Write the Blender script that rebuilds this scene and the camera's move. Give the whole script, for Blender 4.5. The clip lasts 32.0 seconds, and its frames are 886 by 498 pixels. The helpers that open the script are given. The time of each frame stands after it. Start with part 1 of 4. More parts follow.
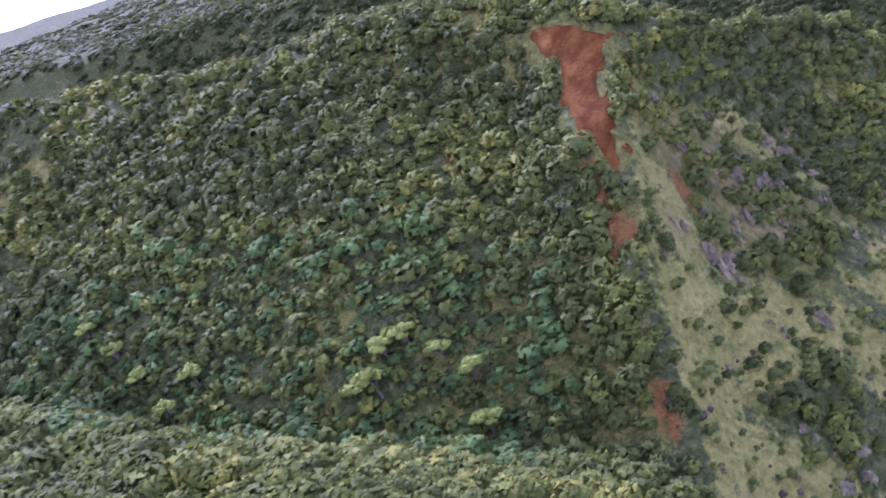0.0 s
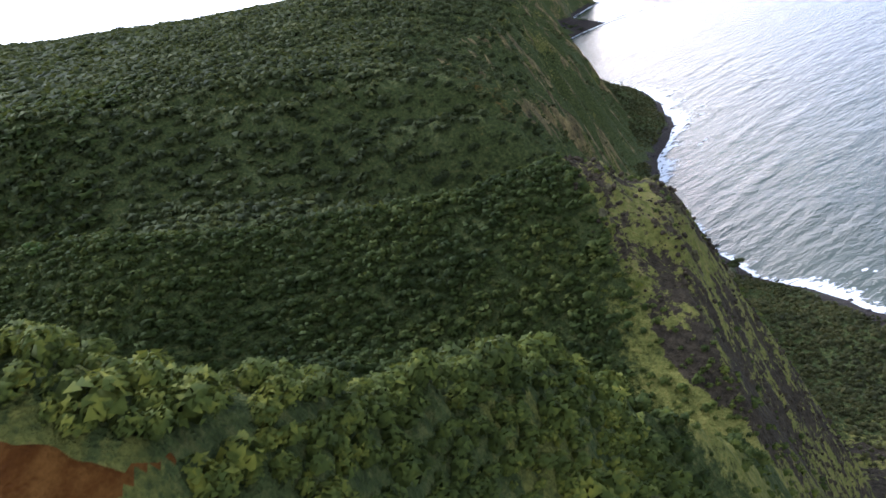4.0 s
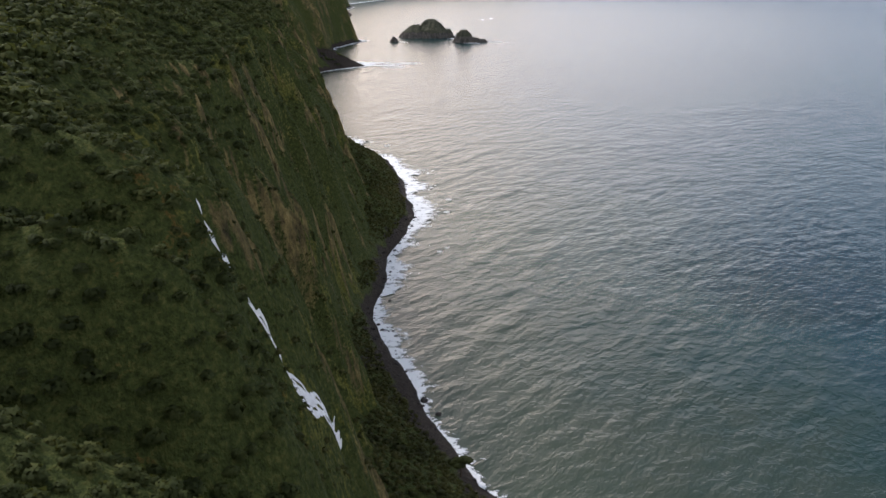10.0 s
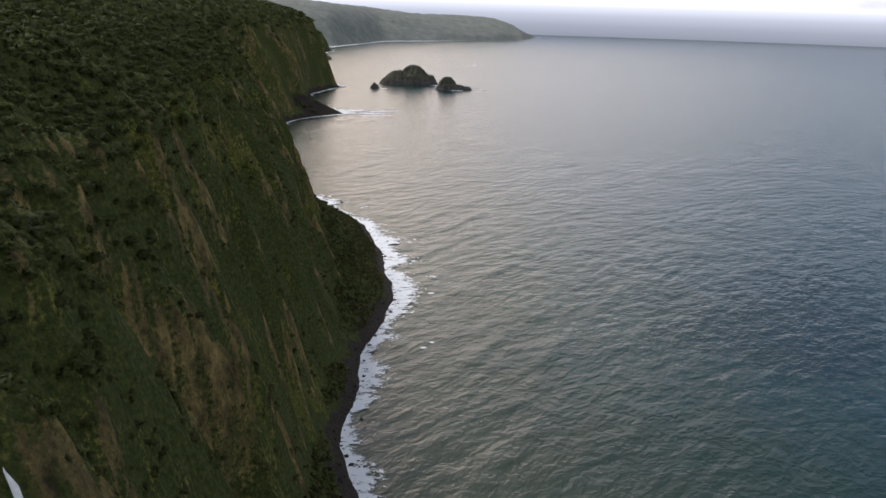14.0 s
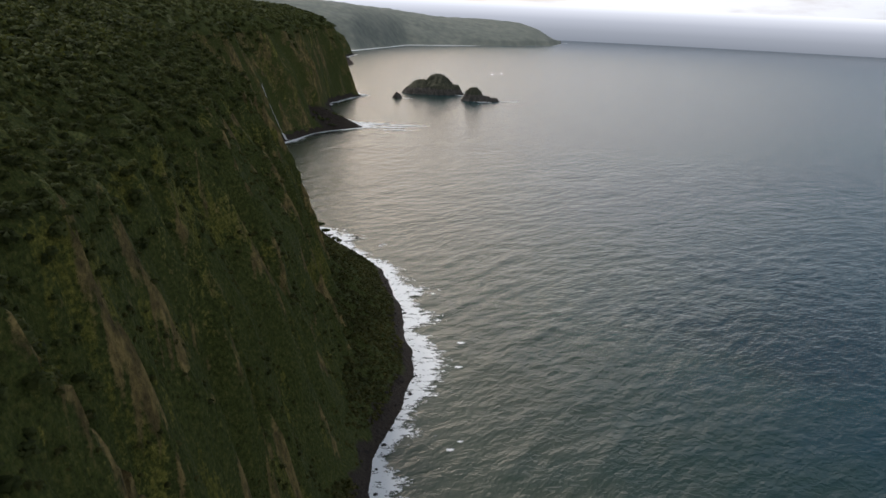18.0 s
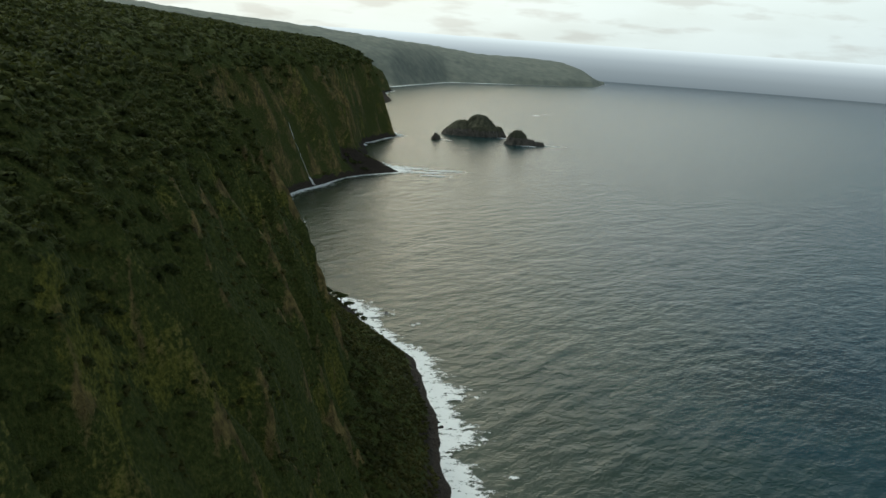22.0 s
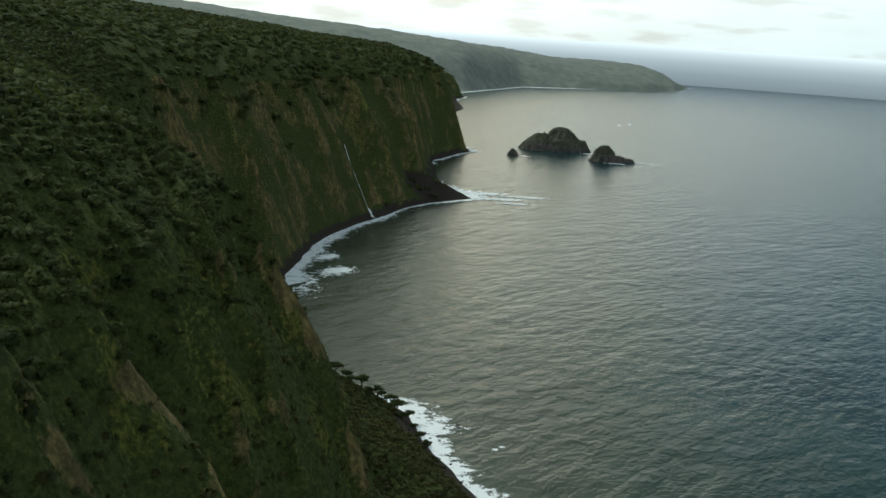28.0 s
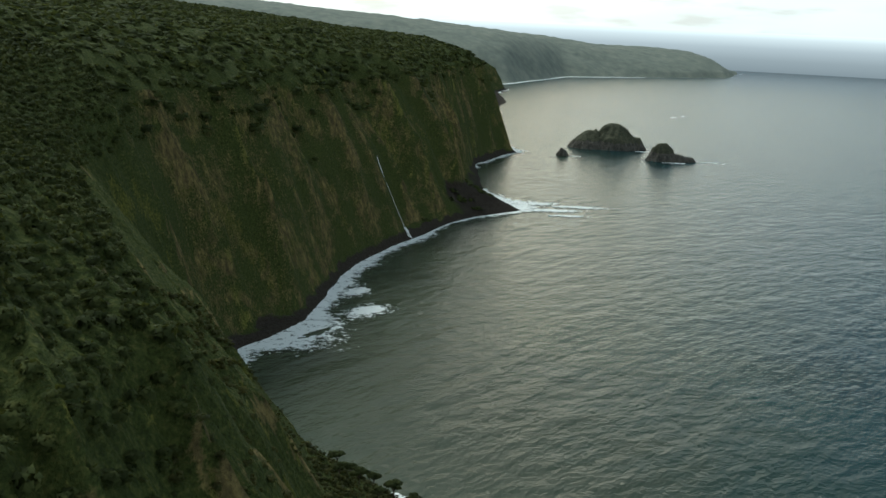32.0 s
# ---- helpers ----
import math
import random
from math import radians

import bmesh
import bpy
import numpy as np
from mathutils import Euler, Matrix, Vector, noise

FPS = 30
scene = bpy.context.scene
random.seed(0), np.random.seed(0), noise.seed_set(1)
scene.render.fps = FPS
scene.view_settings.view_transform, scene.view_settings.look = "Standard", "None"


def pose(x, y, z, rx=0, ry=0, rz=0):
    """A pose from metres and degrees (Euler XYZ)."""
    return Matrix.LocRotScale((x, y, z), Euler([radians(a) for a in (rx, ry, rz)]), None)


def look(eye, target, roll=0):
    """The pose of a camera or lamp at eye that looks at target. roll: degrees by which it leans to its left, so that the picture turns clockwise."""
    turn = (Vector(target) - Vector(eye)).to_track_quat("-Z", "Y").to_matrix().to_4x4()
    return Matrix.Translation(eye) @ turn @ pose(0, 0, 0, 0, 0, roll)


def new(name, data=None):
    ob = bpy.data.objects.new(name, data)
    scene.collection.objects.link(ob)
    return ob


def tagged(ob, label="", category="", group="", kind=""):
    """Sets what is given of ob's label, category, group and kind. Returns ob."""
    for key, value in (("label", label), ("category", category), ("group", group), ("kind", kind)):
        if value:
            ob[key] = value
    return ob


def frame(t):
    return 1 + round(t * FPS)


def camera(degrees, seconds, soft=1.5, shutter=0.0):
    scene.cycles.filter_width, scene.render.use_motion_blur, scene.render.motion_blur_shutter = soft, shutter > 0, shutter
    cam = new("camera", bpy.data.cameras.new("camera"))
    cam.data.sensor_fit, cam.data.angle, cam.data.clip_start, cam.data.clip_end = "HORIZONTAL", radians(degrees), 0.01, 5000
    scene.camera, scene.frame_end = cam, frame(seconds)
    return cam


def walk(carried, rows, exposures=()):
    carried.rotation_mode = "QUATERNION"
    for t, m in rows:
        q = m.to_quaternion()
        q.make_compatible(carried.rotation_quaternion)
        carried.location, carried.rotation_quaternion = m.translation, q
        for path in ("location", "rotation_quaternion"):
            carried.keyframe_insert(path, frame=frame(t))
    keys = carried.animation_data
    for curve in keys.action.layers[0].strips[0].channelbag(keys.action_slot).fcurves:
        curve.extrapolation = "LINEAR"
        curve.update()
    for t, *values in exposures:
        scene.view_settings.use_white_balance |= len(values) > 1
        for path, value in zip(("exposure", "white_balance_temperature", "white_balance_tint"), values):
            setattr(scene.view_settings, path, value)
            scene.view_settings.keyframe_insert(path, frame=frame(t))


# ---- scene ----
def aim(eye, turn):
    """Pose of the camera from its place and its yaw, pitch and roll in degrees."""
    yaw, pitch = radians(turn[0]), radians(turn[1])
    ahead = Vector((-math.sin(yaw) * math.cos(pitch), math.cos(yaw) * math.cos(pitch), math.sin(pitch)))
    return look(eye, Vector(eye) + ahead * 100, turn[2])


PATH = [
    (0, (-11.9, -763.5, 152.4), (34.64, -14.49, -26.46)),
    (0.5, (-16.1, -754.7, 152.9), (29.66, -14.62, -24.68)),
    (1, (-19.8, -745.6, 153.1), (25.11, -14.34, -24.11)),
    (1.5, (-22.8, -736.3, 153.2), (21.80, -14.35, -23.55)),
    (2, (-25.4, -726.8, 153.3), (19.10, -15.02, -22.67)),
    (2.5, (-27.6, -717.2, 153.4), (16.38, -15.45, -22.10)),
    (3, (-29.3, -707.4, 153.3), (14.05, -15.08, -21.50)),
    (3.5, (-30.9, -697.7, 153.3), (11.58, -14.61, -20.29)),
    (5.5, (-36.0, -659.8, 156.2), (0.61, -15.84, -12.24)),
    (6, (-35.6, -649.5, 156.3), (-1.50, -15.96, -9.87)),
    (6.5, (-34.8, -638.5, 156.1), (-3.82, -16.12, -7.44)),
    (7, (-34.1, -627.1, 155.7), (-5.49, -16.13, -5.27)),
    (7.5, (-33.2, -615.7, 155.3), (-6.84, -16.27, -3.53)),
    (8, (-32.3, -604.4, 154.8), (-7.39, -16.57, -2.34)),
    (8.5, (-31.2, -593.3, 154.6), (-7.44, -16.88, -1.66)),
    (9, (-30.1, -582.4, 154.6), (-7.64, -17.13, -1.11)),
    (9.5, (-29.0, -571.8, 154.5), (-7.91, -16.77, -0.24)),
    (10, (-27.8, -561.1, 154.2), (-8.14, -16.19, 0.40)),
    (10.5, (-26.8, -550.2, 154.1), (-8.54, -16.08, 0.10)),
    (11, (-25.7, -539.3, 153.9), (-8.25, -16.06, 0.01)),
    (11.5, (-24.5, -528.2, 153.7), (-7.79, -16.28, -0.06)),
    (12, (-23.4, -517.0, 153.5), (-8.47, -16.34, 0.37)),
    (12.5, (-22.2, -505.6, 153.2), (-8.90, -16.17, 1.16)),
    (13, (-21.1, -493.9, 152.8), (-9.70, -15.76, 1.94)),
    (13.5, (-19.9, -481.8, 152.4), (-10.06, -14.57, 1.94)),
    (14, (-18.4, -469.4, 152.2), (-9.39, -13.78, 1.57)),
    (14.5, (-16.9, -457.1, 152.0), (-8.50, -13.55, 1.37)),
    (15, (-15.5, -445.4, 151.8), (-7.86, -13.34, 1.22)),
    (15.5, (-14.5, -434.4, 152.3), (-7.65, -13.05, 1.22)),
    (17.5, (-11.7, -393.2, 158.9), (-8.35, -13.48, 2.23)),
    (18, (-10.7, -381.5, 160.2), (-8.30, -13.75, 2.59)),
    (18.5, (-9.5, -368.4, 160.9), (-8.20, -13.71, 2.82)),
    (19, (-8.7, -354.4, 160.9), (-8.09, -13.38, 3.31)),
    (19.5, (-7.8, -339.7, 160.6), (-8.02, -12.85, 3.68)),
    (20, (-7.3, -325.3, 160.1), (-7.83, -12.44, 4.11)),
    (20.5, (-6.8, -311.1, 159.7), (-7.75, -12.13, 4.24)),
    (21, (-6.3, -296.8, 159.3), (-7.40, -11.88, 4.40)),
    (21.5, (-4.8, -282.3, 158.9), (-6.76, -11.77, 4.16)),
    (22, (-3.4, -267.9, 158.2), (-6.31, -11.86, 3.98)),
    (22.5, (-2.3, -253.8, 157.7), (-5.93, -12.14, 3.98)),
    (23, (-1.3, -239.8, 157.6), (-5.59, -12.26, 3.79)),
    (23.5, (-0.5, -226.1, 157.8), (-5.33, -11.81, 3.89)),
    (24, (0.4, -212.7, 158.0), (-5.01, -11.37, 3.77)),
    (24.5, (0.9, -199.5, 158.2), (-4.57, -11.19, 3.77)),
    (25, (1.2, -186.4, 158.6), (-3.93, -11.23, 3.64)),
    (25.5, (1.2, -173.2, 159.1), (-3.40, -11.33, 3.92)),
    (27.5, (1.2, -120.4, 161.5), (-2.72, -11.82, 4.22)),
    (28, (1.2, -106.9, 162.0), (-2.35, -12.06, 3.73)),
    (28.5, (1.1, -93.2, 162.2), (-1.86, -12.16, 3.02)),
    (29, (1.2, -79.5, 162.4), (-1.33, -12.06, 2.32)),
    (29.5, (1.1, -66.2, 162.7), (-0.80, -12.07, 1.96)),
    (30, (0.9, -53.0, 163.2), (-0.58, -12.27, 1.73)),
    (30.5, (0.8, -39.9, 163.9), (-0.65, -12.48, 1.58)),
    (31, (0.7, -26.6, 164.5), (-0.60, -12.61, 1.56)),
    (31.5, (0.5, -13.2, 165.1), (-0.41, -12.85, 2.13)),
    (32, (0.2, 0.0, 165.8), (0.01, -12.81, 2.49)),
]
cam = camera(47.0, 32.0, soft=1.5, shutter=0.25)
walk(cam, [(t, aim(eye, turn)) for t, eye, turn in PATH],
     exposures=[(0, 3.74, 4680, 66), (1.0, 3.84, 4700, 71), (2.0, 3.7, 4620, 66), (3.0, 3.4, 4460, 55), (3.5, 2.85, 4720, 36), (5.5, 2.38, 5260, 9), (7.0, 2.1, 5500, 12), (9, 1.85, 5700, 17), (12, 1.62, 5760, 20), (15, 1.36, 5830, 17), (19, 1.18, 5900, 12), (23, 0.94, 5720, -5), (32, 1.26, 5600, -5)])

# ---- light ----
SUN_AZ, SUN_EL = 45.0, 48.0      # degrees to the left of +y, and above the horizon
world = bpy.data.worlds.new("world")
scene.world = world
world.use_nodes = True
wn, wl = world.node_tree.nodes, world.node_tree.links
wn.clear()
sky = wn.new("ShaderNodeTexSky")
sky.sky_type, sky.sun_disc = "NISHITA", False
sky.sun_elevation, sky.sun_rotation = radians(SUN_EL), radians(-SUN_AZ)
sky.air_density, sky.dust_density, sky.ozone_density = 1.0, 3.0, 1.0
coord = wn.new("ShaderNodeTexCoord")
mapping = wn.new("ShaderNodeMapping")
mapping.inputs["Scale"].default_value = (5.0, 5.0, 22.0)
clouds = wn.new("ShaderNodeTexNoise")
clouds.inputs["Scale"].default_value, clouds.inputs["Detail"].default_value = 1.6, 5.0
ramp = wn.new("ShaderNodeValToRGB")
ramp.color_ramp.elements[0].position, ramp.color_ramp.elements[1].position = 0.34, 0.56
ramp.color_ramp.elements[0].color, ramp.color_ramp.elements[1].color = (0.86, 0.86, 0.86, 1), (0.98, 0.98, 0.98, 1)
updown = wn.new("ShaderNodeSeparateXYZ")
deck = wn.new("ShaderNodeValToRGB")      # a heavy cloud deck overhead, bright air under it towards the horizon
DECK = [(0.0, (0.42, 0.42, 0.415)), (0.05, (0.47, 0.465, 0.45)), (0.10, (0.72, 0.70, 0.65)), (0.22, (0.48, 0.49, 0.49)), (0.36, (0.38, 0.39, 0.40)), (0.62, (0.36, 0.37, 0.38)), (1.0, (0.36, 0.37, 0.38))]
for _ in DECK[2:]:
    deck.color_ramp.elements.new(0.5)
for e_, (pos, col) in zip(deck.color_ramp.elements, DECK):
    e_.position, e_.color = pos, (*col, 1)
gain = wn.new("ShaderNodeMixRGB")
gain.blend_type = "MULTIPLY"
gain.inputs["Fac"].default_value = 1.0
gain.inputs["Color2"].default_value = (10.0, 9.95, 9.8, 1)
glow = wn.new("ShaderNodeVectorMath")      # the cloud is brighter round the hidden sun
glow.operation = "DOT_PRODUCT"
glow.inputs[1].default_value = (-0.11, 0.9939, 0.0)
glowramp = wn.new("ShaderNodeValToRGB")
GLOW = [(0.0, (0.40, 0.40, 0.39)), (0.28, (0.24, 0.30, 0.34)), (0.60, (0.122, 0.162, 0.19)), (0.80, (0.168, 0.206, 0.232)), (0.93, (0.70, 0.635, 0.54)), (1.0, (1.36, 1.08, 0.78))]
for _ in GLOW[2:]:
    glowramp.color_ramp.elements.new(0.5)
for e_, (pos, col) in zip(glowramp.color_ramp.elements, GLOW):
    e_.position, e_.color = pos, (*col, 1)
lit = wn.new("ShaderNodeMixRGB")
lit.blend_type = "MULTIPLY"
lit.inputs["Fac"].default_value = 1.0
low = wn.new("ShaderNodeMapRange")      # near the horizon the haze is bright all round
low.inputs["From Min"].default_value, low.inputs["From Max"].default_value = 0.05, 0.12
low.inputs["To Min"].default_value = 0.22
wl.new(updown.outputs["Z"], low.inputs["Value"])
wl.new(low.outputs["Result"], lit.inputs["Fac"])
wl.new(coord.outputs["Generated"], glow.inputs[0])
wl.new(glow.outputs["Value"], glowramp.inputs["Fac"])
wl.new(glowramp.outputs["Color"], lit.inputs["Color2"])
puffmap = wn.new("ShaderNodeMapping")
puffmap.inputs["Scale"].default_value = (7.0, 7.0, 34.0)
puff = wn.new("ShaderNodeTexNoise")
puff.inputs["Scale"].default_value, puff.inputs["Detail"].default_value = 2.4, 6.0
pufframp = wn.new("ShaderNodeValToRGB")
pufframp.color_ramp.elements[0].position, pufframp.color_ramp.elements[1].position = 0.33, 0.47
pufframp.color_ramp.elements[0].color, pufframp.color_ramp.elements[1].color = (0.86, 0.82, 0.79, 1), (1.0, 0.99, 0.97, 1)
shade = wn.new("ShaderNodeMixRGB")
shade.blend_type = "MULTIPLY"
shade.inputs["Fac"].default_value = 1.0
wl.new(coord.outputs["Generated"], puffmap.inputs["Vector"])
wl.new(puffmap.outputs["Vector"], puff.inputs["Vector"])
wl.new(puff.outputs["Fac"], pufframp.inputs["Fac"])
wl.new(pufframp.outputs["Color"], shade.inputs["Color2"])
veil = wn.new("ShaderNodeMixRGB")
back = wn.new("ShaderNodeBackground")
back.inputs["Strength"].default_value = 0.12
wout = wn.new("ShaderNodeOutputWorld")
wl.new(coord.outputs["Generated"], mapping.inputs["Vector"])
wl.new(coord.outputs["Generated"], updown.inputs["Vector"])
wl.new(updown.outputs["Z"], deck.inputs["Fac"])
wl.new(mapping.outputs["Vector"], clouds.inputs["Vector"])
wl.new(clouds.outputs["Fac"], ramp.inputs["Fac"])
wl.new(ramp.outputs["Color"], veil.inputs["Fac"])
wl.new(sky.outputs["Color"], veil.inputs["Color1"])
wl.new(deck.outputs["Color"], gain.inputs["Color1"])
wl.new(gain.outputs["Color"], lit.inputs["Color1"])
wl.new(lit.outputs["Color"], veil.inputs["Color2"])
wl.new(veil.outputs["Color"], shade.inputs["Color1"])
wl.new(shade.outputs["Color"], back.inputs["Color"])
wl.new(back.outputs["Background"], wout.inputs["Surface"])

sun = new("sun", bpy.data.lights.new("sun", "SUN"))
sun.data.energy, sun.data.angle, sun.data.color = 0.85, radians(14), (1.0, 0.92, 0.78)
sun.matrix_world = look((0, 0, 500), Vector((0, 0, 500)) - Vector((-math.sin(radians(SUN_AZ)) * math.cos(radians(SUN_EL)),
                        math.cos(radians(SUN_AZ)) * math.cos(radians(SUN_EL)), math.sin(radians(SUN_EL)))))

# ---- helpers of this scene ----
rng = np.random.default_rng(7)
LATTICE = rng.random((256, 256)).astype(np.float32)


def vnoise(x, y):
    """Smooth value noise in -1..1."""
    xi, yi = np.floor(x).astype(int), np.floor(y).astype(int)
    fx, fy = x - xi, y - yi
    fx, fy = fx * fx * (3 - 2 * fx), fy * fy * (3 - 2 * fy)
    a, b = LATTICE[yi % 256, xi % 256], LATTICE[yi % 256, (xi + 1) % 256]
    c, d = LATTICE[(yi + 1) % 256, xi % 256], LATTICE[(yi + 1) % 256, (xi + 1) % 256]
    return ((a * (1 - fx) + b * fx) * (1 - fy) + (c * (1 - fx) + d * fx) * fy) * 2 - 1


def fbm(x, y, octaves=4):
    total, amp, norm = 0.0, 1.0, 0.0
    for k in range(octaves):
        total = total + amp * vnoise(x * 2**k + 17.3 * k, y * 2**k + 5.1 * k)
        norm += amp
        amp *= 0.5
    return total / norm


def mesh_object(name, verts, faces, material, smooth=True, parent=None):
    me = bpy.data.meshes.new(name)
    me.from_pydata([tuple(v) for v in verts], [], faces)
    if smooth:
        me.shade_smooth()
    me.materials.append(material)
    ob = new(name, me)
    if parent is not None:
        ob.parent = parent
    return ob


def grid_object(name, X, Y, Z, material, parent=None, **fields):
    """A sheet from three arrays of one shape."""
    r, c = X.shape
    me = bpy.data.meshes.new(name)
    co = np.stack([X, Y, Z], -1).reshape(-1, 3).astype(np.float32)
    k = (np.arange(r - 1)[:, None] * c + np.arange(c - 1)[None]).ravel()
    quads = np.stack([k, k + 1, k + c + 1, k + c], -1).astype(np.int32)
    me.vertices.add(len(co))
    me.vertices.foreach_set("co", co.ravel())
    me.loops.add(quads.size)
    me.loops.foreach_set("vertex_index", quads.ravel())
    me.polygons.add(len(quads))
    me.polygons.foreach_set("loop_start", np.arange(len(quads), dtype=np.int32) * 4)
    me.update(calc_edges=True)
    me.validate()
    for key, values in fields.items():
        me.attributes.new(key, "FLOAT", "POINT").data.foreach_set("value", np.asarray(values, np.float32).ravel())
    me.shade_smooth()
    me.materials.append(material)
    ob = new(name, me)
    if parent is not None:
        ob.parent = parent
    return ob


# ---- the lie of the land: y runs along the coast, land is at smaller x ----
SHORE = [(-1000, 40), (-800, 45), (-600, 52), (-480, 60), (-411, 62), (-384, 62), (-350, 48), (-321, 37), (-291, 21), (-239, 12),
         (-204, 9), (-164, 5), (-140, 4), (-116, 6), (-50, 17), (-15, 28), (30, 38), (65, 43), (130, 45), (190, 43), (215, 38),
         (239, 29), (272, 18), (290, 13), (308, 7), (320, -3), (330, -12), (337, -27), (345, -42), (360, -55), (400, -72), (450, -90), (482, -101), (502, -89), (540, -74), (636, -66),
         (685, -52), (747, -28), (827, 7), (860, 30), (897, 67), (915, 60), (990, 40), (1100, 34), (1188, 36), (1270, 66)]
SHORE_FAR = [(1308, 88), (1345, 80), (1450, 55), (1700, 60), (2000, 95), (2146, 120), (2400, 112), (2490, 135), (2520, 140),
             (2550, 118), (2620, 85), (2750, 60), (3000, 40), (3400, 0)]
SHORE = np.array(SHORE + SHORE_FAR, float)
# y, then the top of the apron (x, z), then the rim of the cliff (x, z) and how much the land rises behind it
FORM = [(-1000, 0, 18, -40, 108, 0.8), (-760, -2, 18, -36, 104, 0.6), (-715, 0, 16, -38, 102, 0.6), (-682, 0, 14, -42, 96, 0.5),
        (-640, 0, 14, -40, 92, 0.6), (-600, 0, 14, -38, 86, 0.6), (-560, 0, 14, -40, 80, 0.6), (-520, 4, 16, -38, 82, 0.5),
        (-496, 10, 18, -36, 84, 0.4), (-470, 11, 18, -38, 84, 0.4), (-440, 2, 20, -42, 86, 0.7)]
FORM += [(-415, -8, 18, -55, 78, 1.0), (-393, -8, 20, -54, 80, 1.0), (-381, -8, 22, -50, 93, 1.0), (-371, -8, 24, -47, 107, 1.0), (-364, -8, 24, -47, 109, 1.0), (-290, -10, 16, -54, 114, 1.0), (-242, -5, 9, -50, 118, 1.0),
         (-200, -11, 8, -52, 120, 1.0), (-158, -9, 8, -49, 120, 1.0), (-110, -3, 9, -48, 120, 1.0), (-50, 7, 12, -44, 121, 1.0), (0, 9, 15, -44, 121, 1.0), (65, 10, 24, -42, 121, 1.0), (105, 6, 28, -43, 122, 1.0),
         (150, 0, 34, -40, 117, 1.0), (200, -12, 32, -66, 118, 1.0), (250, -22, 28, -88, 118, 1.0), (300, -36, 27, -112, 118, 1.0), (345, -50, 18, -132, 118, 1.0)]
FORM2 = [(400, -90, 8, -146, 121, 1.0), (480, -105, 4, -146, 126, 1.0), (560, -77, 4, -122, 122, 1.0), (640, -70, 5, -112, 120, 1.0),
         (750, -33, 6, -82, 116, 1.0), (860, 6, 20, -46, 116, 1.0), (897, 13, 24, -30, 113, 1.0), (950, 14, 20, -20, 105, 1.0),
         (1000, 18, 8, -24, 110, 0.9), (1190, 31, 4, 0, 112, 0.9), (1270, 61, 4, 24, 113, 0.8), (1308, 83, 5, 46, 112, 0.8)]
FORM3 = [(1350, 75, 5, 36, 112, 0.8), (1450, 50, 4, 0, 110, 0.8), (1700, 54, 4, 2, 104, 0.8), (2000, 88, 4, 40, 84, 0.8),
         (2400, 104, 4, 60, 70, 0.8), (2500, 132, 4, 112, 52, 0.7), (2550, 112, 4, 85, 48, 0.8), (2650, 70, 3, 20, 40, 1.0),
         (3400, -20, 3, -80, 60, 1.0)]
FORM = np.array(FORM + FORM2 + FORM3, float)


def shore_x(y):
    return np.interp(y, SHORE[:, 0], SHORE[:, 1]) + 1.6 * fbm(y / 14.0, y * 0 + 3.3, 3) + 2.2 * vnoise(y / 45.0, y * 0 + 9.0)


def ease(y, k):
    """Values of column k of FORM, eased from station to station."""
    ys = FORM[:, 0]
    i = np.clip(np.searchsorted(ys, y) - 1, 0, len(ys) - 2)
    u = np.clip((y - ys[i]) / (ys[i + 1] - ys[i]), 0, 1)
    u = 0.5 * u + 0.5 * u * u * (3 - 2 * u)
    return FORM[i, k] * (1 - u) + FORM[i + 1, k] * u


# crests of the side ridges: (x, y, z) from inland to the sea, then the tangents of their slopes
RIDGES = [
    ([(-260, -650, 150), (-160, -685, 125), (-90, -705, 118.5), (-62, -713, 115.5), (-44, -720, 110), (-28, -728, 94)], 0.75),
    ([(-260, -640, 178), (-140, -642, 157), (-97, -641, 149), (-66, -638, 141), (-50, -622, 128), (-42, -600, 117), (-37, -586, 106), (-30, -572, 84)], 0.85),
    ([(-66, -638, 140), (-61, -655, 130), (-57, -664, 121), (-50, -672, 108), (-42, -680, 96)], 1.0),
    ([(-260, -505, 150), (-165, -500, 131), (-125, -498, 127), (-94, -496, 117), (-76, -496, 113), (-54, -496, 112), (-36, -496, 113), (-28, -481, 106),
      (-18, -468, 96), (-6, -471, 70), (3, -474, 46)], 0.95),
    ([(-300, -390, 165), (-160, -392, 146), (-95, -396, 126), (-64, -404, 108), (-52, -408, 98)], 1.1),
    ([(-110, -398, 132), (-72, -392, 128), (-56, -389, 124), (-51, -388, 121.5), (-47, -388, 117), (-44.5, -388, 111), (-42, -388, 104.6), (-40, -388, 96.9), (-36, -388, 89), (-33, -388, 83), (-28, -388, 77.5), (-22, -388, 62)], 2.2),
]


# ravines that cut back into the cliff: y, depth, half width
RAVINES = [(-325, 9, 14), (-272, 8, 12), (-212, 10, 13), (-122, 11, 15), (-52, 8, 10), (48, 8, 12), (185, 9, 14), (600, 10, 22), (690, 9, 16), (800, 10, 18), (915, 6, 9), (1050, 10, 30)]


def soft(v, a, b):
    u = np.clip((v - a) / (b - a), 0, 1)
    return u * u * (3 - 2 * u)


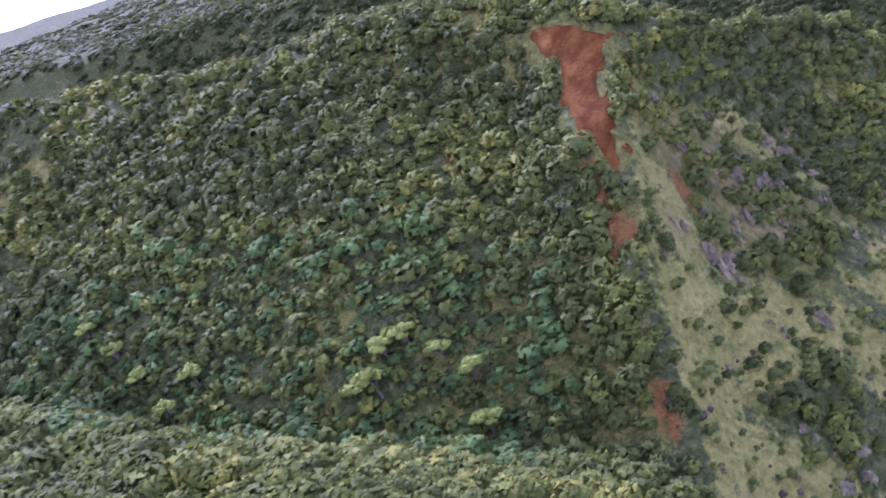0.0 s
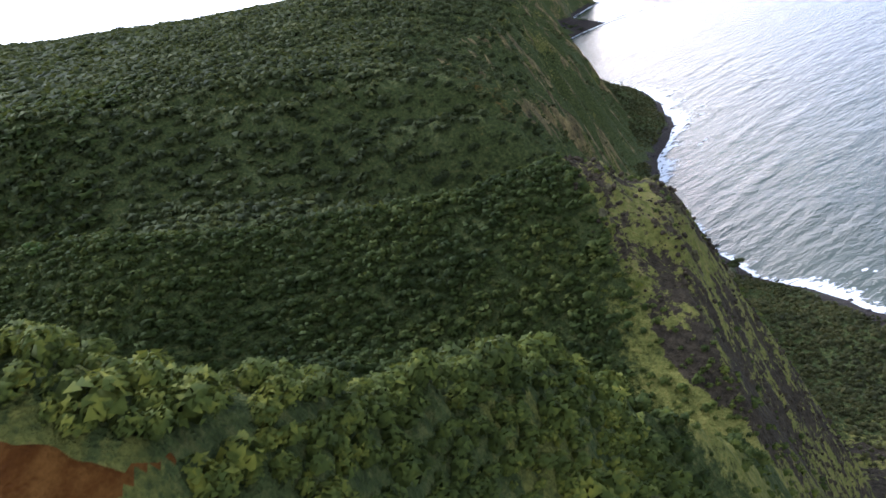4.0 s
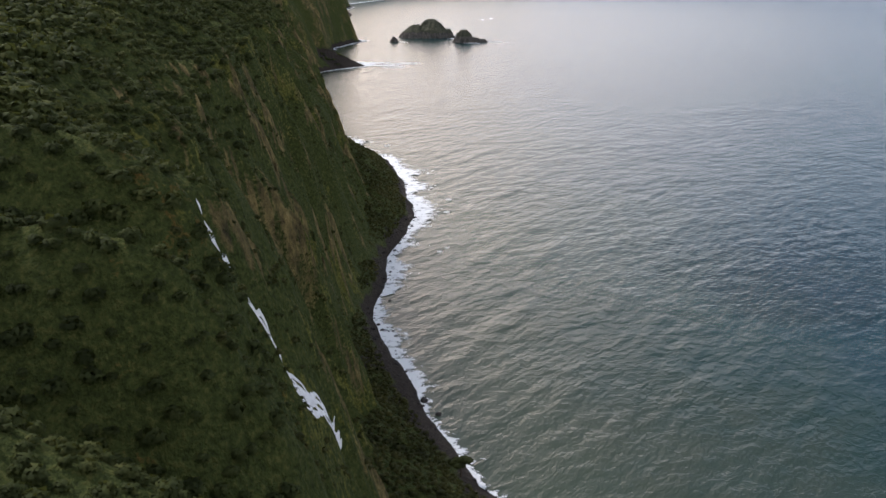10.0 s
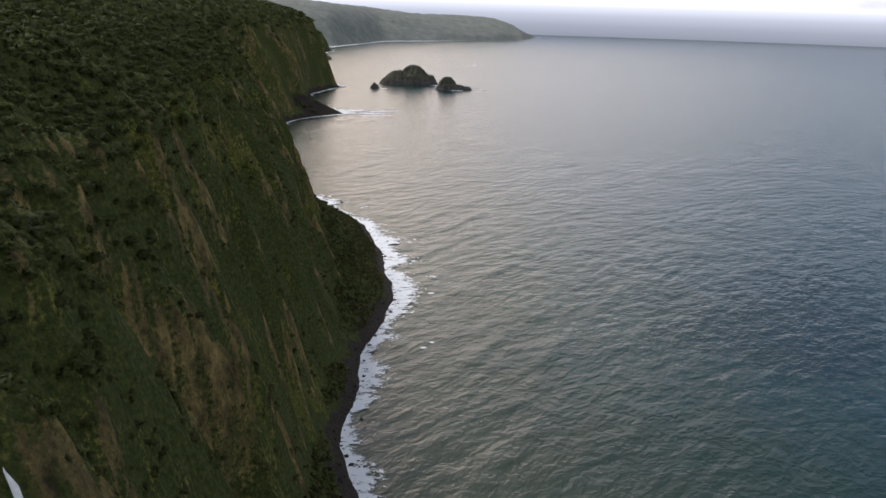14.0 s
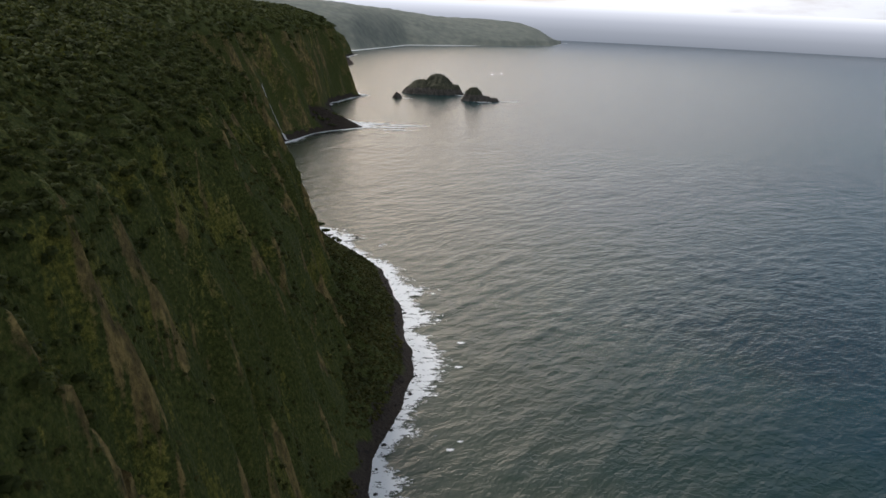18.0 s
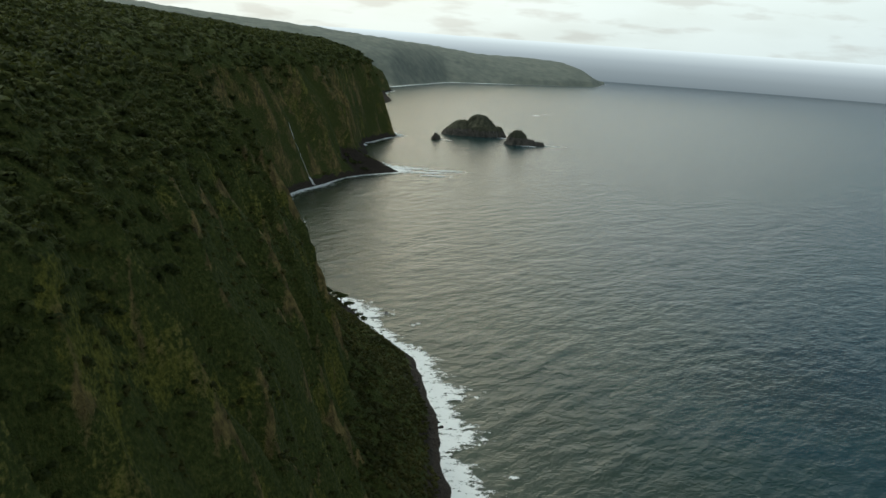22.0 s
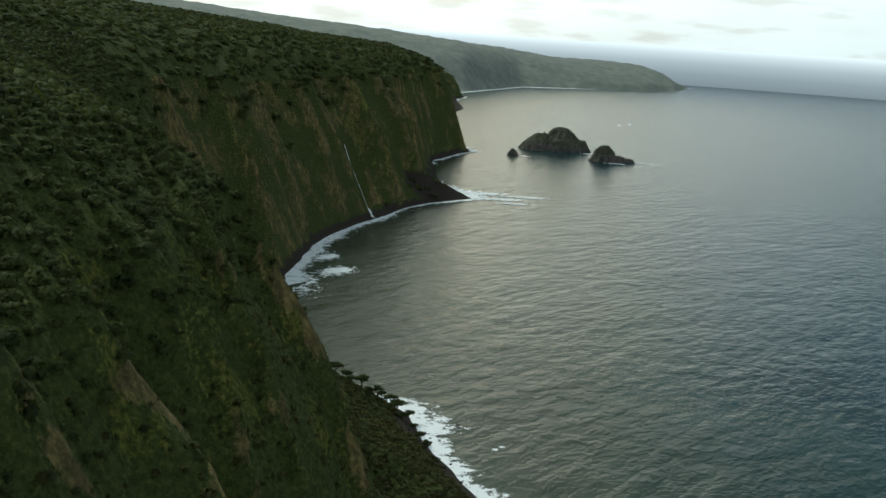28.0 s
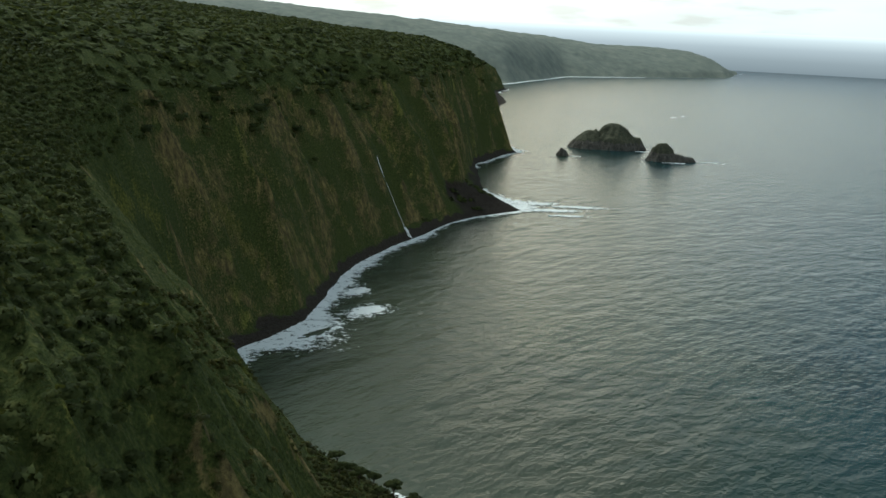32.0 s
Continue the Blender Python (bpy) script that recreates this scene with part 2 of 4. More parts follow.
def ridge_height(x, y, crest, tangent):
    best = np.full(np.shape(x), -1e3)
    for (x0, y0, z0), (x1, y1, z1) in zip(crest, crest[1:]):
        dx, dy = x1 - x0, y1 - y0
        u = np.clip(((x - x0) * dx + (y - y0) * dy) / (dx * dx + dy * dy), 0, 1)
        dist = np.hypot(x - x0 - u * dx, y - y0 - u * dy)
        best = np.maximum(best, z0 + (z1 - z0) * u - tangent * (np.sqrt(dist * dist + 9.0) - 3.0))
    return best


# ribs of rock running down the cliff: y where x is -35, how far y shifts for each metre of x, how far they stand out, half width
RIBS = [(-356, 0.5, 6, 8), (-318, 0.0, 4, 7), (-294, 0.2, 4, 6), (-263, 0.4, 6, 8), (-238, 0.8, 5, 5), (-196, 0.0, 3.5, 5), (-172, 0.2, 3, 5), (-149, 0.1, 8, 7),
        (-110, -0.4, 4, 5), (-77, 0.2, 6, 7), (-25, -0.7, 5, 7), (8, 0.0, 5, 6), (36, -0.4, 8, 10), (64, -0.5, 5, 5), (98, -1.2, 6, 5), (138, -0.5, 6, 6),
        (175, -0.4, 3, 8), (225, -0.3, 3, 10), (280, -0.3, 3, 10), (440, 0.0, 4, 12), (505, 0.1, 4, 12), (554, 0.05, 10, 10), (640, 0.0, 4, 14), (715, 0.0, 6, 14), (748, 0.0, 5, 9),
        (786, 0.0, 6, 10), (822, 0.05, 9, 12), (880, 0.1, 12, 11), (1010, 0.0, 8, 20),
        (1080, 0.0, 10, 24), (1140, 0.0, 8, 18), (1200, 0.0, 10, 22), (1260, 0.0, 8, 16)]


def rib_crest(x, y):
    """0 in the gullies to 1 on the crests of the ribs, and the metres by which the face stands out there."""
    wob = y + 4.5 * vnoise(x / 15.0 + 2, y / 40.0) + 2.2 * vnoise(x / 4.5 + 5, y / 10.0)
    crest, out = 0.0 * x, 0.0 * x
    for y0, shift, tall, half in RIBS:
        near = np.clip(1 - np.abs(wob - y0 - shift * (x + 35)) / (1.25 * half), 0, 1)
        crest = np.maximum(crest, near)
        out = np.maximum(out, tall * near)
    return crest, out


def proudness(x, y):
    """Metres by which the cliff stands out (+) or cuts in (-)."""
    far = soft(y, 380, 480)
    lean = y + 0.15 * (x + 40) + 4.0 * vnoise(x / 26.0 + 2, y / 60.0)
    mid = 1 - 2.4 * np.abs(fbm(lean / (21.0 + 10 * far), x / 90.0 + 40.0, 2))
    small = 1 - 2.4 * np.abs(fbm(lean / (6.5 + 4 * far), x / 34.0 + 80.0, 2))
    return rib_crest(x, y)[1] - 3.2 - far + (2.4 - 1.2 * far) * (mid - 0.35) + (1.5 - 0.8 * far) * (small - 0.35)


# upper edge of the steep grassy face under the red scar: y, then x and z of the edge
SPUR_EDGE = np.array([(-712, -40, 90), (-690, -50, 104), (-668, -55.2, 118), (-657, -56.8, 125), (-645, -57.6, 131.5), (-635, -55, 130), (-626, -52, 127),
                      (-615, -48, 124.5), (-603, -42.3, 122), (-592, -39, 112), (-585, -38, 104), (-572, -31, 84)], float)


def spur_drop(x, y):
    """Metres seaward of the spur's edge, and the height of the face there."""
    d = x - np.interp(y, SPUR_EDGE[:, 0], SPUR_EDGE[:, 1]) + 1.6 * vnoise(x / 9.0 + 7, y / 9.0)
    drop = 3.2 * np.clip(d, 0, 5) + 1.35 * np.maximum(d - 5, 0) + 0.35 * np.minimum(d, 0)
    return d, np.interp(y, SPUR_EDGE[:, 0], SPUR_EDGE[:, 2]) - drop + 1.5 * np.maximum(0, -705 - y) + 1.5 * np.maximum(0, y + 578)


def height(x, y, rough=True):
    """Height of the ground."""
    x, y = np.asarray(x, float), np.asarray(y, float)
    yy = y
    xs = shore_x(y)
    xf, zf, xr, zr, rise = (ease(yy, k) for k in (1, 2, 3, 4, 5))
    south = 1 - soft(y, 100, 1300)
    bulge = soft(y, -130, -60) * (1 - soft(y, 230, 330)) + soft(y, 420, 520) * 0.8
    if rough:
        onface = np.clip((xs - x - 6) / 20.0, 0, 1) * np.clip((x - xr + 40) / 30.0, 0, 1)
        gentle = np.clip((y + 470) / 60.0, 0.35, 1)
        xx = x - onface * gentle * proudness(x, y)
        for yc, deep, half in RAVINES:
            xx = xx + deep * np.exp(-((y - yc - 0.3 * (x + 30)) / half) ** 2) * soft(xs - x, 18, 45) * soft(x, xr - 110, xr - 40)
    else:
        xx = x
    xf = np.minimum(xf, xs - 3.5)
    xr = np.minimum(xr, xf - 8)
    knots = [(xs, 0 * xs), (xs - 2.5, 0 * xs + 1.3), (xf, zf), (xf * (0.52 + 0.07 * bulge) + xr * (0.48 - 0.07 * bulge), zf * 0.46 + zr * 0.54), (xr, zr),
             (xr - 26, zr + 18 * rise), (xr - 75, zr + 34 * rise), (xr - 180, zr + 45 * rise), (xr - 600, zr + 45 * rise + 44 + 26 * south),
             (xr - 2600, zr + 45 * rise + 200 + 180 * south)]
    z = np.clip(-(xx - xs) * 0.6, -7, 0)
    for (x0, z0), (x1, z1) in zip(knots, knots[1:]):
        u = (x0 - xx) / np.maximum(x0 - x1, 0.5)
        z = np.where((u > 0) & (u <= 1), z0 + (z1 - z0) * u, z)
    z = np.where(xx < knots[-1][0], knots[-1][1], z)
    if np.any(y < -330):
        cap = np.where(xx > xf, z, zf + 3.1 * (xf - xx))
        for crest, tangent in RIDGES:
            r = np.minimum(ridge_height(xx, y + 3.0 * vnoise(x / 24.0, y / 24.0), crest, tangent), cap)
            blend = np.clip((r - z) / 10.0 + 0.5, 0, 1)
            z = z * (1 - blend) + r * blend + 2.0 * blend * (1 - blend)
        d, face = spur_drop(x, y)
        z = np.where((d > -1) & (z > face), face + 0.12 * (z - face), z)
    spur = np.interp(x, [-95, -70, -45, -43, -40, -37, -34, -30, -22], [0, 10, 20, 17.5, 15.5, 12.5, 10, 7, 0])
    z = z + spur * np.exp(-((y + 410) / 8.0) ** 2)
    if rough:
        crags_ = soft(x, -39, -32) * soft(y, -524, -508) * (1 - soft(y, -460, -446)) * soft(z, 22, 40)
        z = z + crags_ * (5.0 * (0.35 - np.abs(fbm(x / 8.0 + 3, y / 8.0 + 9, 3))) + 1.8 * fbm(x / 2.8, y / 2.8, 2))
        inland = np.clip((xr - xx + 5) / 50.0, 0, 1)
        z = z + inland * (4.5 * fbm(x / 60.0, y / 60.0, 3)) * np.clip((xr - xx) / 60, 0.25, 1)
        z = z + np.clip((xs - xx - 3) / 10, 0, 1) * 0.8 * fbm(x / 5.0, y / 5.0, 2)
    return z


def steepness(x, y):
    """Slope of the ground as a tangent."""
    gx = (height(x + 1.5, y) - height(x - 1.5, y)) / 3.0
    gy = (height(x, y + 1.5) - height(x, y - 1.5)) / 3.0
    return np.hypot(gx, gy)


def covers(x, y, z, slope):
    """Shares of dry grass, bare rock and red soil on the ground."""
    patch = fbm(x / 13.0, y / 13.0 + z / 30.0, 4)
    small = fbm(x / 4.0 + 31, y / 4.0 + z / 7.0, 3)
    sway = 2.2 * fbm(x / 15.0 + 44, y / 15.0, 3)
    lap = y + 14.0 * fbm(x / 22.0 + 15, y / 22.0 + 7, 3)
    d1 = spur_drop(x, y)[0]
    start = np.interp(y, [-700, -650, -640, -628, -610, -600, -588], [0.5, 0.5, 1.5, 5.0, 7.0, 6.0, 1.5])
    face1 = soft(d1 + 0.8 * sway, start - 1, start + 2) * soft(y, -708, -696) * (1 - soft(lap, -590, -575))
    pocket = np.exp(-((x + 40 + 0.28 * (y + 619)) / 5.5) ** 4 - ((y + 619) / 19.0) ** 4)
    strip = np.exp(-((x + 38 + 0.42 * (y + 597)) / 2.2) ** 2) * soft(y, -642, -628) * (1 - soft(y, -596, -590))
    face1 = np.maximum(face1 * (1 - 0.92 * pocket), strip)
    edge2 = np.interp(y, [-556, -540, -532, -516, -503, -496, -470], [-12, -19, -27, -30, -31.6, -34.6, -36])
    face2 = soft(x + 0.5 * sway, edge2 - 1.2, edge2 + 1.2) * soft(y + 0.4 * (lap - y), -560, -548) * (1 - soft(lap, -462, -446))
    seaside = soft(x, -40, -30) * soft(lap, -585, -570) * (1 - soft(lap, -520, -505))
    meadow = fbm(x / 10.0 + 57, y / 10.0 + 21, 4) + 0.5 * small
    grass = np.maximum(face1 * soft(meadow + 0.5 * strip - 0.45 * soft(y, -662, -648) * (1 - soft(d1, 12, 18)), -0.34, -0.10), face2)
    grass = np.maximum(grass, seaside * soft(patch + 0.5 * small, -0.3, 0.0) * 0.8)
    fern = 0.9 * face_edge(x, y) * soft(small, -0.4, 0.0)
    fern = np.maximum(fern, 0) + (1 - fern) * soft(patch + 0.4 * small, 0.0, 0.28) * (1 - soft(y, -600, -580)) * soft(x, -200, -180)
    rim_ = scar_inside(x, y)
    fern = np.maximum(fern, soft(rim_, -3.4, -1.6) * soft(small, -0.5, -0.1) * (y < -600))
    wooded_spur = np.exp(-((y + 410) / 16.0) ** 4) * (1 - soft(x, -34, -28))
    cliff = soft(slope, 0.85, 1.4) * soft(y, -450, -430) * (1 - wooded_spur)
    warp = y + 6.0 * vnoise(x / 8.0 + 3, z / 11.0) + 3.0 * vnoise(x / 3.0 + 9, z / 5.0)
    seam = np.abs(fbm(warp / 9.0, z / 38.0 + 12.0, 4))
    crest = rib_crest(x, y)[0]
    ledge = vnoise(warp / 14.0, z / 3.2)
    proud = 0.66 * crest - 0.12 + (0.5 - 0.4 * soft(y, 380, 460)) * seam + 0.5 * small + 0.6 * patch + 0.3 * ledge
    rock = 0.85 * cliff * soft(proud, 0.36, 0.78)
    grass = np.maximum(grass, cliff * soft(proud - 0.5 * patch, 0.20, 0.60) * (0.54 - 0.12 * soft(y, -330, -180) + 0.2 * soft(y, 400, 500)) * (1 - rock))
    fern = np.maximum(fern, face1 * (1 - grass) * soft(patch - small, -0.2, 0.2))
    fern = np.maximum(fern, cliff * 0.6 * soft(patch - 0.4 * small, 0.05, 0.35))
    grass = np.maximum(grass, cliff * soft(y, 360, 460) * (0.03 + 0.25 * crest + 0.10 * seam + 0.35 * small + 0.3 * patch))
    rock = np.maximum(rock, cliff * soft(y, 400, 480) * (0.34 + 0.45 * patch + 0.15 * ledge + 0.15 * crest))
    for sy_, sz_, wide, tall, dry in SLABS:
        slab = cliff * np.exp(-((y - sy_ + 4 * small) / wide) ** 2 - ((z - sz_ + 6 * small) / tall) ** 2)
        rock = np.maximum(rock, 0.75 * dry * slab * (0.75 + 0.5 * small + 0.3 * ledge))
        grass = np.maximum(grass, (0.75 - 0.35 * dry) * slab * (0.8 + 0.4 * patch))
    rock = np.maximum(rock, face2 * (0.25 + 0.3 * small))
    rock = np.maximum(rock, face1 * (0.30 + 0.5 * patch))
    soil = 0.40 * np.exp(-((x + 51 + 0.25 * (y + 425)) / 4.0) ** 2 - ((y + 425) / 28.0) ** 2) * soft(small, -0.2, 0.15)
    soil = np.maximum(soil, 0.42 * np.exp(-((y + 392) / 7.0) ** 4) * soft(x, -62, -56) * (1 - soft(x, -28, -20)) * soft(small + 0.5 * patch, -0.3, 0.15))
    for bx, by, br in BARE:
        soil = np.maximum(soil, 0.9 * soft(1.7 - np.hypot(x - bx, 0.7 * (y - by)) / br + 0.8 * small, 0.3, 1.0))
    fleck = fbm(x / 2.6 + 12, y / 2.6 + z / 3.0, 3)
    crag = np.maximum(face2 * (0.60 + 0.55 * fleck + 0.35 * patch), face1 * (0.22 + 0.5 * fleck + 0.2 * patch))
    return grass, rock, soil, fern, crag


# bare slabs on the cliff: y, z, half width, half height, 1 for ochre rock and 0 for olive grass
SLABS = [(-263, 66, 9, 22, 1), (-236, 44, 6, 20, 1), (-350, 86, 8, 14, 0.8), (-205, 60, 9, 22, 0.4), (-150, 95, 5, 24, 0.6), (-110, 80, 6, 20, 0.4), (-77, 92, 6, 12, 0.8),
         (-25, 112, 8, 10, 0.8), (12, 72, 8, 22, 0.8), (38, 76, 13, 30, 0.9), (80, 108, 9, 14, 0.1), (98, 104, 4, 14, 0.6), (138, 100, 5, 22, 0.9), (64, 105, 4, 16, 0.5),
         (-318, 60, 10, 20, 0.3), (554, 48, 7, 34, 0.9), (800, 70, 16, 24, 0.4), (850, 66, 12, 30, 0.6), (960, 60, 26, 34, 0.6)]


def face_edge(x, y):
    """The ochre strip of ferns along the spur below the red scar."""
    d = spur_drop(x, y)[0]
    return np.exp(-((d + 3.5) / 4.0) ** 2) * soft(y, -702, -690) * (1 - soft(y, -650, -636))


# bare patches of red soil near the scar: x, y, radius
BARE = [(-53.2, -654.4, 1.0), (-55.9, -669, 1.5), (-57.1, -665.6, 1.0), (-60, -664, 0.8), (-52.6, -682, 1.6), (-77, -659.5, 1.4), (-58.5, -663.5, 0.7)]


SCAR = [(-67.1, -643.7), (-64.2, -644.6), (-61.5, -643.7), (-58.7, -644), (-57.4, -645), (-57.2, -646.7), (-58.9, -647.2), (-60.1, -649), (-59.1, -652.9),
        (-57.6, -656.6), (-56.8, -658.3), (-57.6, -659.9), (-59.1, -659.2), (-60.7, -655.9), (-62.4, -654.1), (-62.7, -650.6), (-63.6, -648.3), (-65, -647.1)]


def scar_inside(x, y):
    """Metres inside (+) or outside (-) the outline of the red scar."""
    best, inside = np.full(np.shape(x), 1e9), np.zeros(np.shape(x), bool)
    for (x0, y0), (x1, y1) in zip(SCAR, SCAR[1:] + SCAR[:1]):
        dx, dy = x1 - x0, y1 - y0
        u = np.clip(((x - x0) * dx + (y - y0) * dy) / (dx * dx + dy * dy), 0, 1)
        best = np.minimum(best, np.hypot(x - x0 - u * dx, y - y0 - u * dy))
        inside ^= ((y0 > y) != (y1 > y)) & (x < x0 + dx * (y - y0) / (dy if dy else 1e-9))
    return np.where(inside, best, -best)

# ---- materials ----
def material(name):
    m = bpy.data.materials.new(name)
    m.use_nodes = True
    return m, m.node_tree.nodes, m.node_tree.links, m.node_tree.nodes["Principled BSDF"]


def noise_node(n, l, scale, detail=4.0, rough=0.6, stretch=None, coords="Object", out="Fac"):
    c = n.new("ShaderNodeTexCoord")
    t = n.new("ShaderNodeTexNoise")
    t.inputs["Scale"].default_value, t.inputs["Detail"].default_value, t.inputs["Roughness"].default_value = scale, detail, rough
    src = c.outputs[coords]
    if stretch:
        mp = n.new("ShaderNodeMapping")
        mp.inputs["Scale"].default_value = stretch
        l.new(src, mp.inputs["Vector"])
        src = mp.outputs["Vector"]
    l.new(src, t.inputs["Vector"])
    return t.outputs[out]


def ramp_node(n, l, fac, stops):
    r = n.new("ShaderNodeValToRGB")
    while len(r.color_ramp.elements) < len(stops):
        r.color_ramp.elements.new(0.5)
    for e, (p, c) in zip(r.color_ramp.elements, stops):
        e.position, e.color = p, (*c, 1) if len(c) == 3 else c
    l.new(fac, r.inputs["Fac"])
    return r.outputs["Color"]


def mix_node(n, l, fac, a, b):
    m = n.new("ShaderNodeMixRGB")
    for key, v in (("Fac", fac), ("Color1", a), ("Color2", b)):
        if isinstance(v, (int, float)):
            m.inputs[key].default_value = v
        elif isinstance(v, tuple):
            m.inputs[key].default_value = (*v, 1)
        else:
            l.new(v, m.inputs[key])
    return m.outputs["Color"]


def math_node(n, l, op, a, b=0.0, c=0.0, clamp=False):
    m = n.new("ShaderNodeMath")
    m.operation, m.use_clamp = op, clamp
    for i, v in enumerate((a, b, c)):
        if isinstance(v, (int, float)):
            m.inputs[i].default_value = v
        else:
            l.new(v, m.inputs[i])
    return m.outputs["Value"]


def bump_node(n, l, heightv, strength, distance):
    b = n.new("ShaderNodeBump")
    b.inputs["Strength"].default_value, b.inputs["Distance"].default_value = strength, distance
    l.new(heightv, b.inputs["Height"])
    return b.outputs["Normal"]


def grey(v):
    return (v, v, v)


def field_node(n, key):
    a = n.new("ShaderNodeAttribute")
    a.attribute_name = key
    return a.outputs["Fac"]


def make_ground():
    m, n, l, p = material("ground")
    mid = noise_node(n, l, 0.16, 5, 0.65)
    fine = noise_node(n, l, 0.9, 4, 0.7)
    streak = noise_node(n, l, 0.30, 5, 0.7, stretch=(1.0, 1.1, 0.55))
    forest = ramp_node(n, l, fine, [(0.3, (0.026, 0.036, 0.010)), (0.5, (0.058, 0.073, 0.019)), (0.72, (0.118, 0.119, 0.034))])
    grass = ramp_node(n, l, math_node(n, l, "MULTIPLY_ADD", fine, 0.6, math_node(n, l, "MULTIPLY", mid, 0.4)),
                      [(0.32, (0.070, 0.080, 0.016)), (0.5, (0.170, 0.168, 0.036)), (0.68, (0.285, 0.25, 0.062))])
    rock = ramp_node(n, l, streak, [(0.3, (0.042, 0.036, 0.020)), (0.5, (0.155, 0.122, 0.050)), (0.72, (0.33, 0.25, 0.098))])
    soil = ramp_node(n, l, fine, [(0.3, (0.085, 0.036, 0.009)), (0.7, (0.20, 0.115, 0.028))])
    rag = math_node(n, l, "MULTIPLY_ADD", fine, 1.1, math_node(n, l, "MULTIPLY_ADD", mid, 0.8, -0.95))

    def torn(key):
        v = math_node(n, l, "ADD", field_node(n, key), rag)
        return ramp_node(n, l, v, [(0.34, grey(0.0)), (0.66, grey(1.0))])

    ferns = ramp_node(n, l, fine, [(0.3, (0.052, 0.060, 0.014)), (0.52, (0.115, 0.118, 0.024)), (0.74, (0.215, 0.190, 0.042))])
    col = mix_node(n, l, torn("fern"), forest, ferns)
    col = mix_node(n, l, torn("grass"), col, grass)
    col = mix_node(n, l, torn("rock"), col, rock)
    col = mix_node(n, l, torn("soil"), col, soil)
    speck = noise_node(n, l, 0.55, 5, 0.75)
    v = math_node(n, l, "MULTIPLY_ADD", speck, 1.6, math_node(n, l, "ADD", field_node(n, "crag"), -0.8))
    flecks = ramp_node(n, l, v, [(0.46, grey(0.0)), (0.54, grey(1.0))])
    col = mix_node(n, l, flecks, col, ramp_node(n, l, fine, [(0.3, (0.020, 0.016, 0.010)), (0.7, (0.085, 0.066, 0.038))]))
    col = mix_node(n, l, torn("wet"), col, ramp_node(n, l, fine, [(0.3, (0.020, 0.017, 0.015)), (0.75, (0.080, 0.064, 0.050))]))
    l.new(col, p.inputs["Base Color"])
    p.inputs["Roughness"].default_value = 0.9
    p.inputs["Specular IOR Level"].default_value = 0.1
    h = math_node(n, l, "MULTIPLY_ADD", streak, 3.0, math_node(n, l, "MULTIPLY_ADD", mid, 2.0, fine))
    l.new(bump_node(n, l, h, 1.0, 0.9), p.inputs["Normal"])
    return m


def make_sea():
    m, n, l, p = material("sea_water")

    def waves(scale, detail, rough, turn, ratio):
        c = n.new("ShaderNodeTexCoord")
        mp = n.new("ShaderNodeMapping")
        mp.vector_type = "TEXTURE"
        mp.inputs["Rotation"].default_value = (0, 0, radians(turn))
        mp.inputs["Scale"].default_value = (ratio, 1.0, 1.0)
        t = n.new("ShaderNodeTexNoise")
        t.inputs["Scale"].default_value, t.inputs["Detail"].default_value, t.inputs["Roughness"].default_value = scale, detail, rough
        t.inputs["Distortion"].default_value = 0.12
        l.new(c.outputs["Object"], mp.inputs["Vector"])
        l.new(mp.outputs["Vector"], t.inputs["Vector"])
        return t.outputs["Fac"]

    swell = waves(0.034, 2, 0.5, 52, 2.2)
    chop = waves(0.12, 4, 0.6, 52, 1.9)
    ripple = waves(0.6, 4, 0.62, 58, 1.5)
    h = math_node(n, l, "MULTIPLY_ADD", swell, 1.5, math_node(n, l, "MULTIPLY_ADD", chop, 1.75, math_node(n, l, "MULTIPLY", ripple, 0.28)))
    l.new(bump_node(n, l, h, 1.0, 0.72), p.inputs["Normal"])
    geo_ = n.new("ShaderNodeNewGeometry")
    sp = n.new("ShaderNodeSeparateXYZ")
    l.new(geo_.outputs["Position"], sp.inputs["Vector"])
    tone = math_node(n, l, "MULTIPLY_ADD", waves(0.045, 4, 0.65, 36, 1.8), 0.5, math_node(n, l, "MULTIPLY", noise_node(n, l, 0.006, 4, 0.55), 0.5))
    off = math_node(n, l, "MULTIPLY_ADD", tone, 0.9, math_node(n, l, "MULTIPLY_ADD", sp.outputs["X"], 0.0023, -0.16))
    deep = ramp_node(n, l, off, [(0.1, (0.050, 0.056, 0.033)), (0.4, (0.037, 0.048, 0.029)), (0.62, (0.016, 0.038, 0.030)), (0.9, (0.004, 0.030, 0.041))])
    murk = math_node(n, l, "MULTIPLY", field_node(n, "shoal"), math_node(n, l, "ADD", noise_node(n, l, 0.03, 4, 0.6), 0.35), clamp=True)
    l.new(mix_node(n, l, murk, deep, (0.062, 0.078, 0.050)), p.inputs["Base Color"])
    p.inputs["Roughness"].default_value = 0.19
    p.inputs["IOR"].default_value = 1.33
    return m


def make_rock(name, dark, light):
    m, n, l, p = material(name)
    a = noise_node(n, l, 0.25, 6, 0.65, stretch=(1, 1, 0.5))
    l.new(ramp_node(n, l, a, [(0.3, dark), (0.7, light)]), p.inputs["Base Color"])
    p.inputs["Roughness"].default_value = 0.9
    p.inputs["Specular IOR Level"].default_value = 0.15
    l.new(bump_node(n, l, a, 0.9, 1.5), p.inputs["Normal"])
    return m


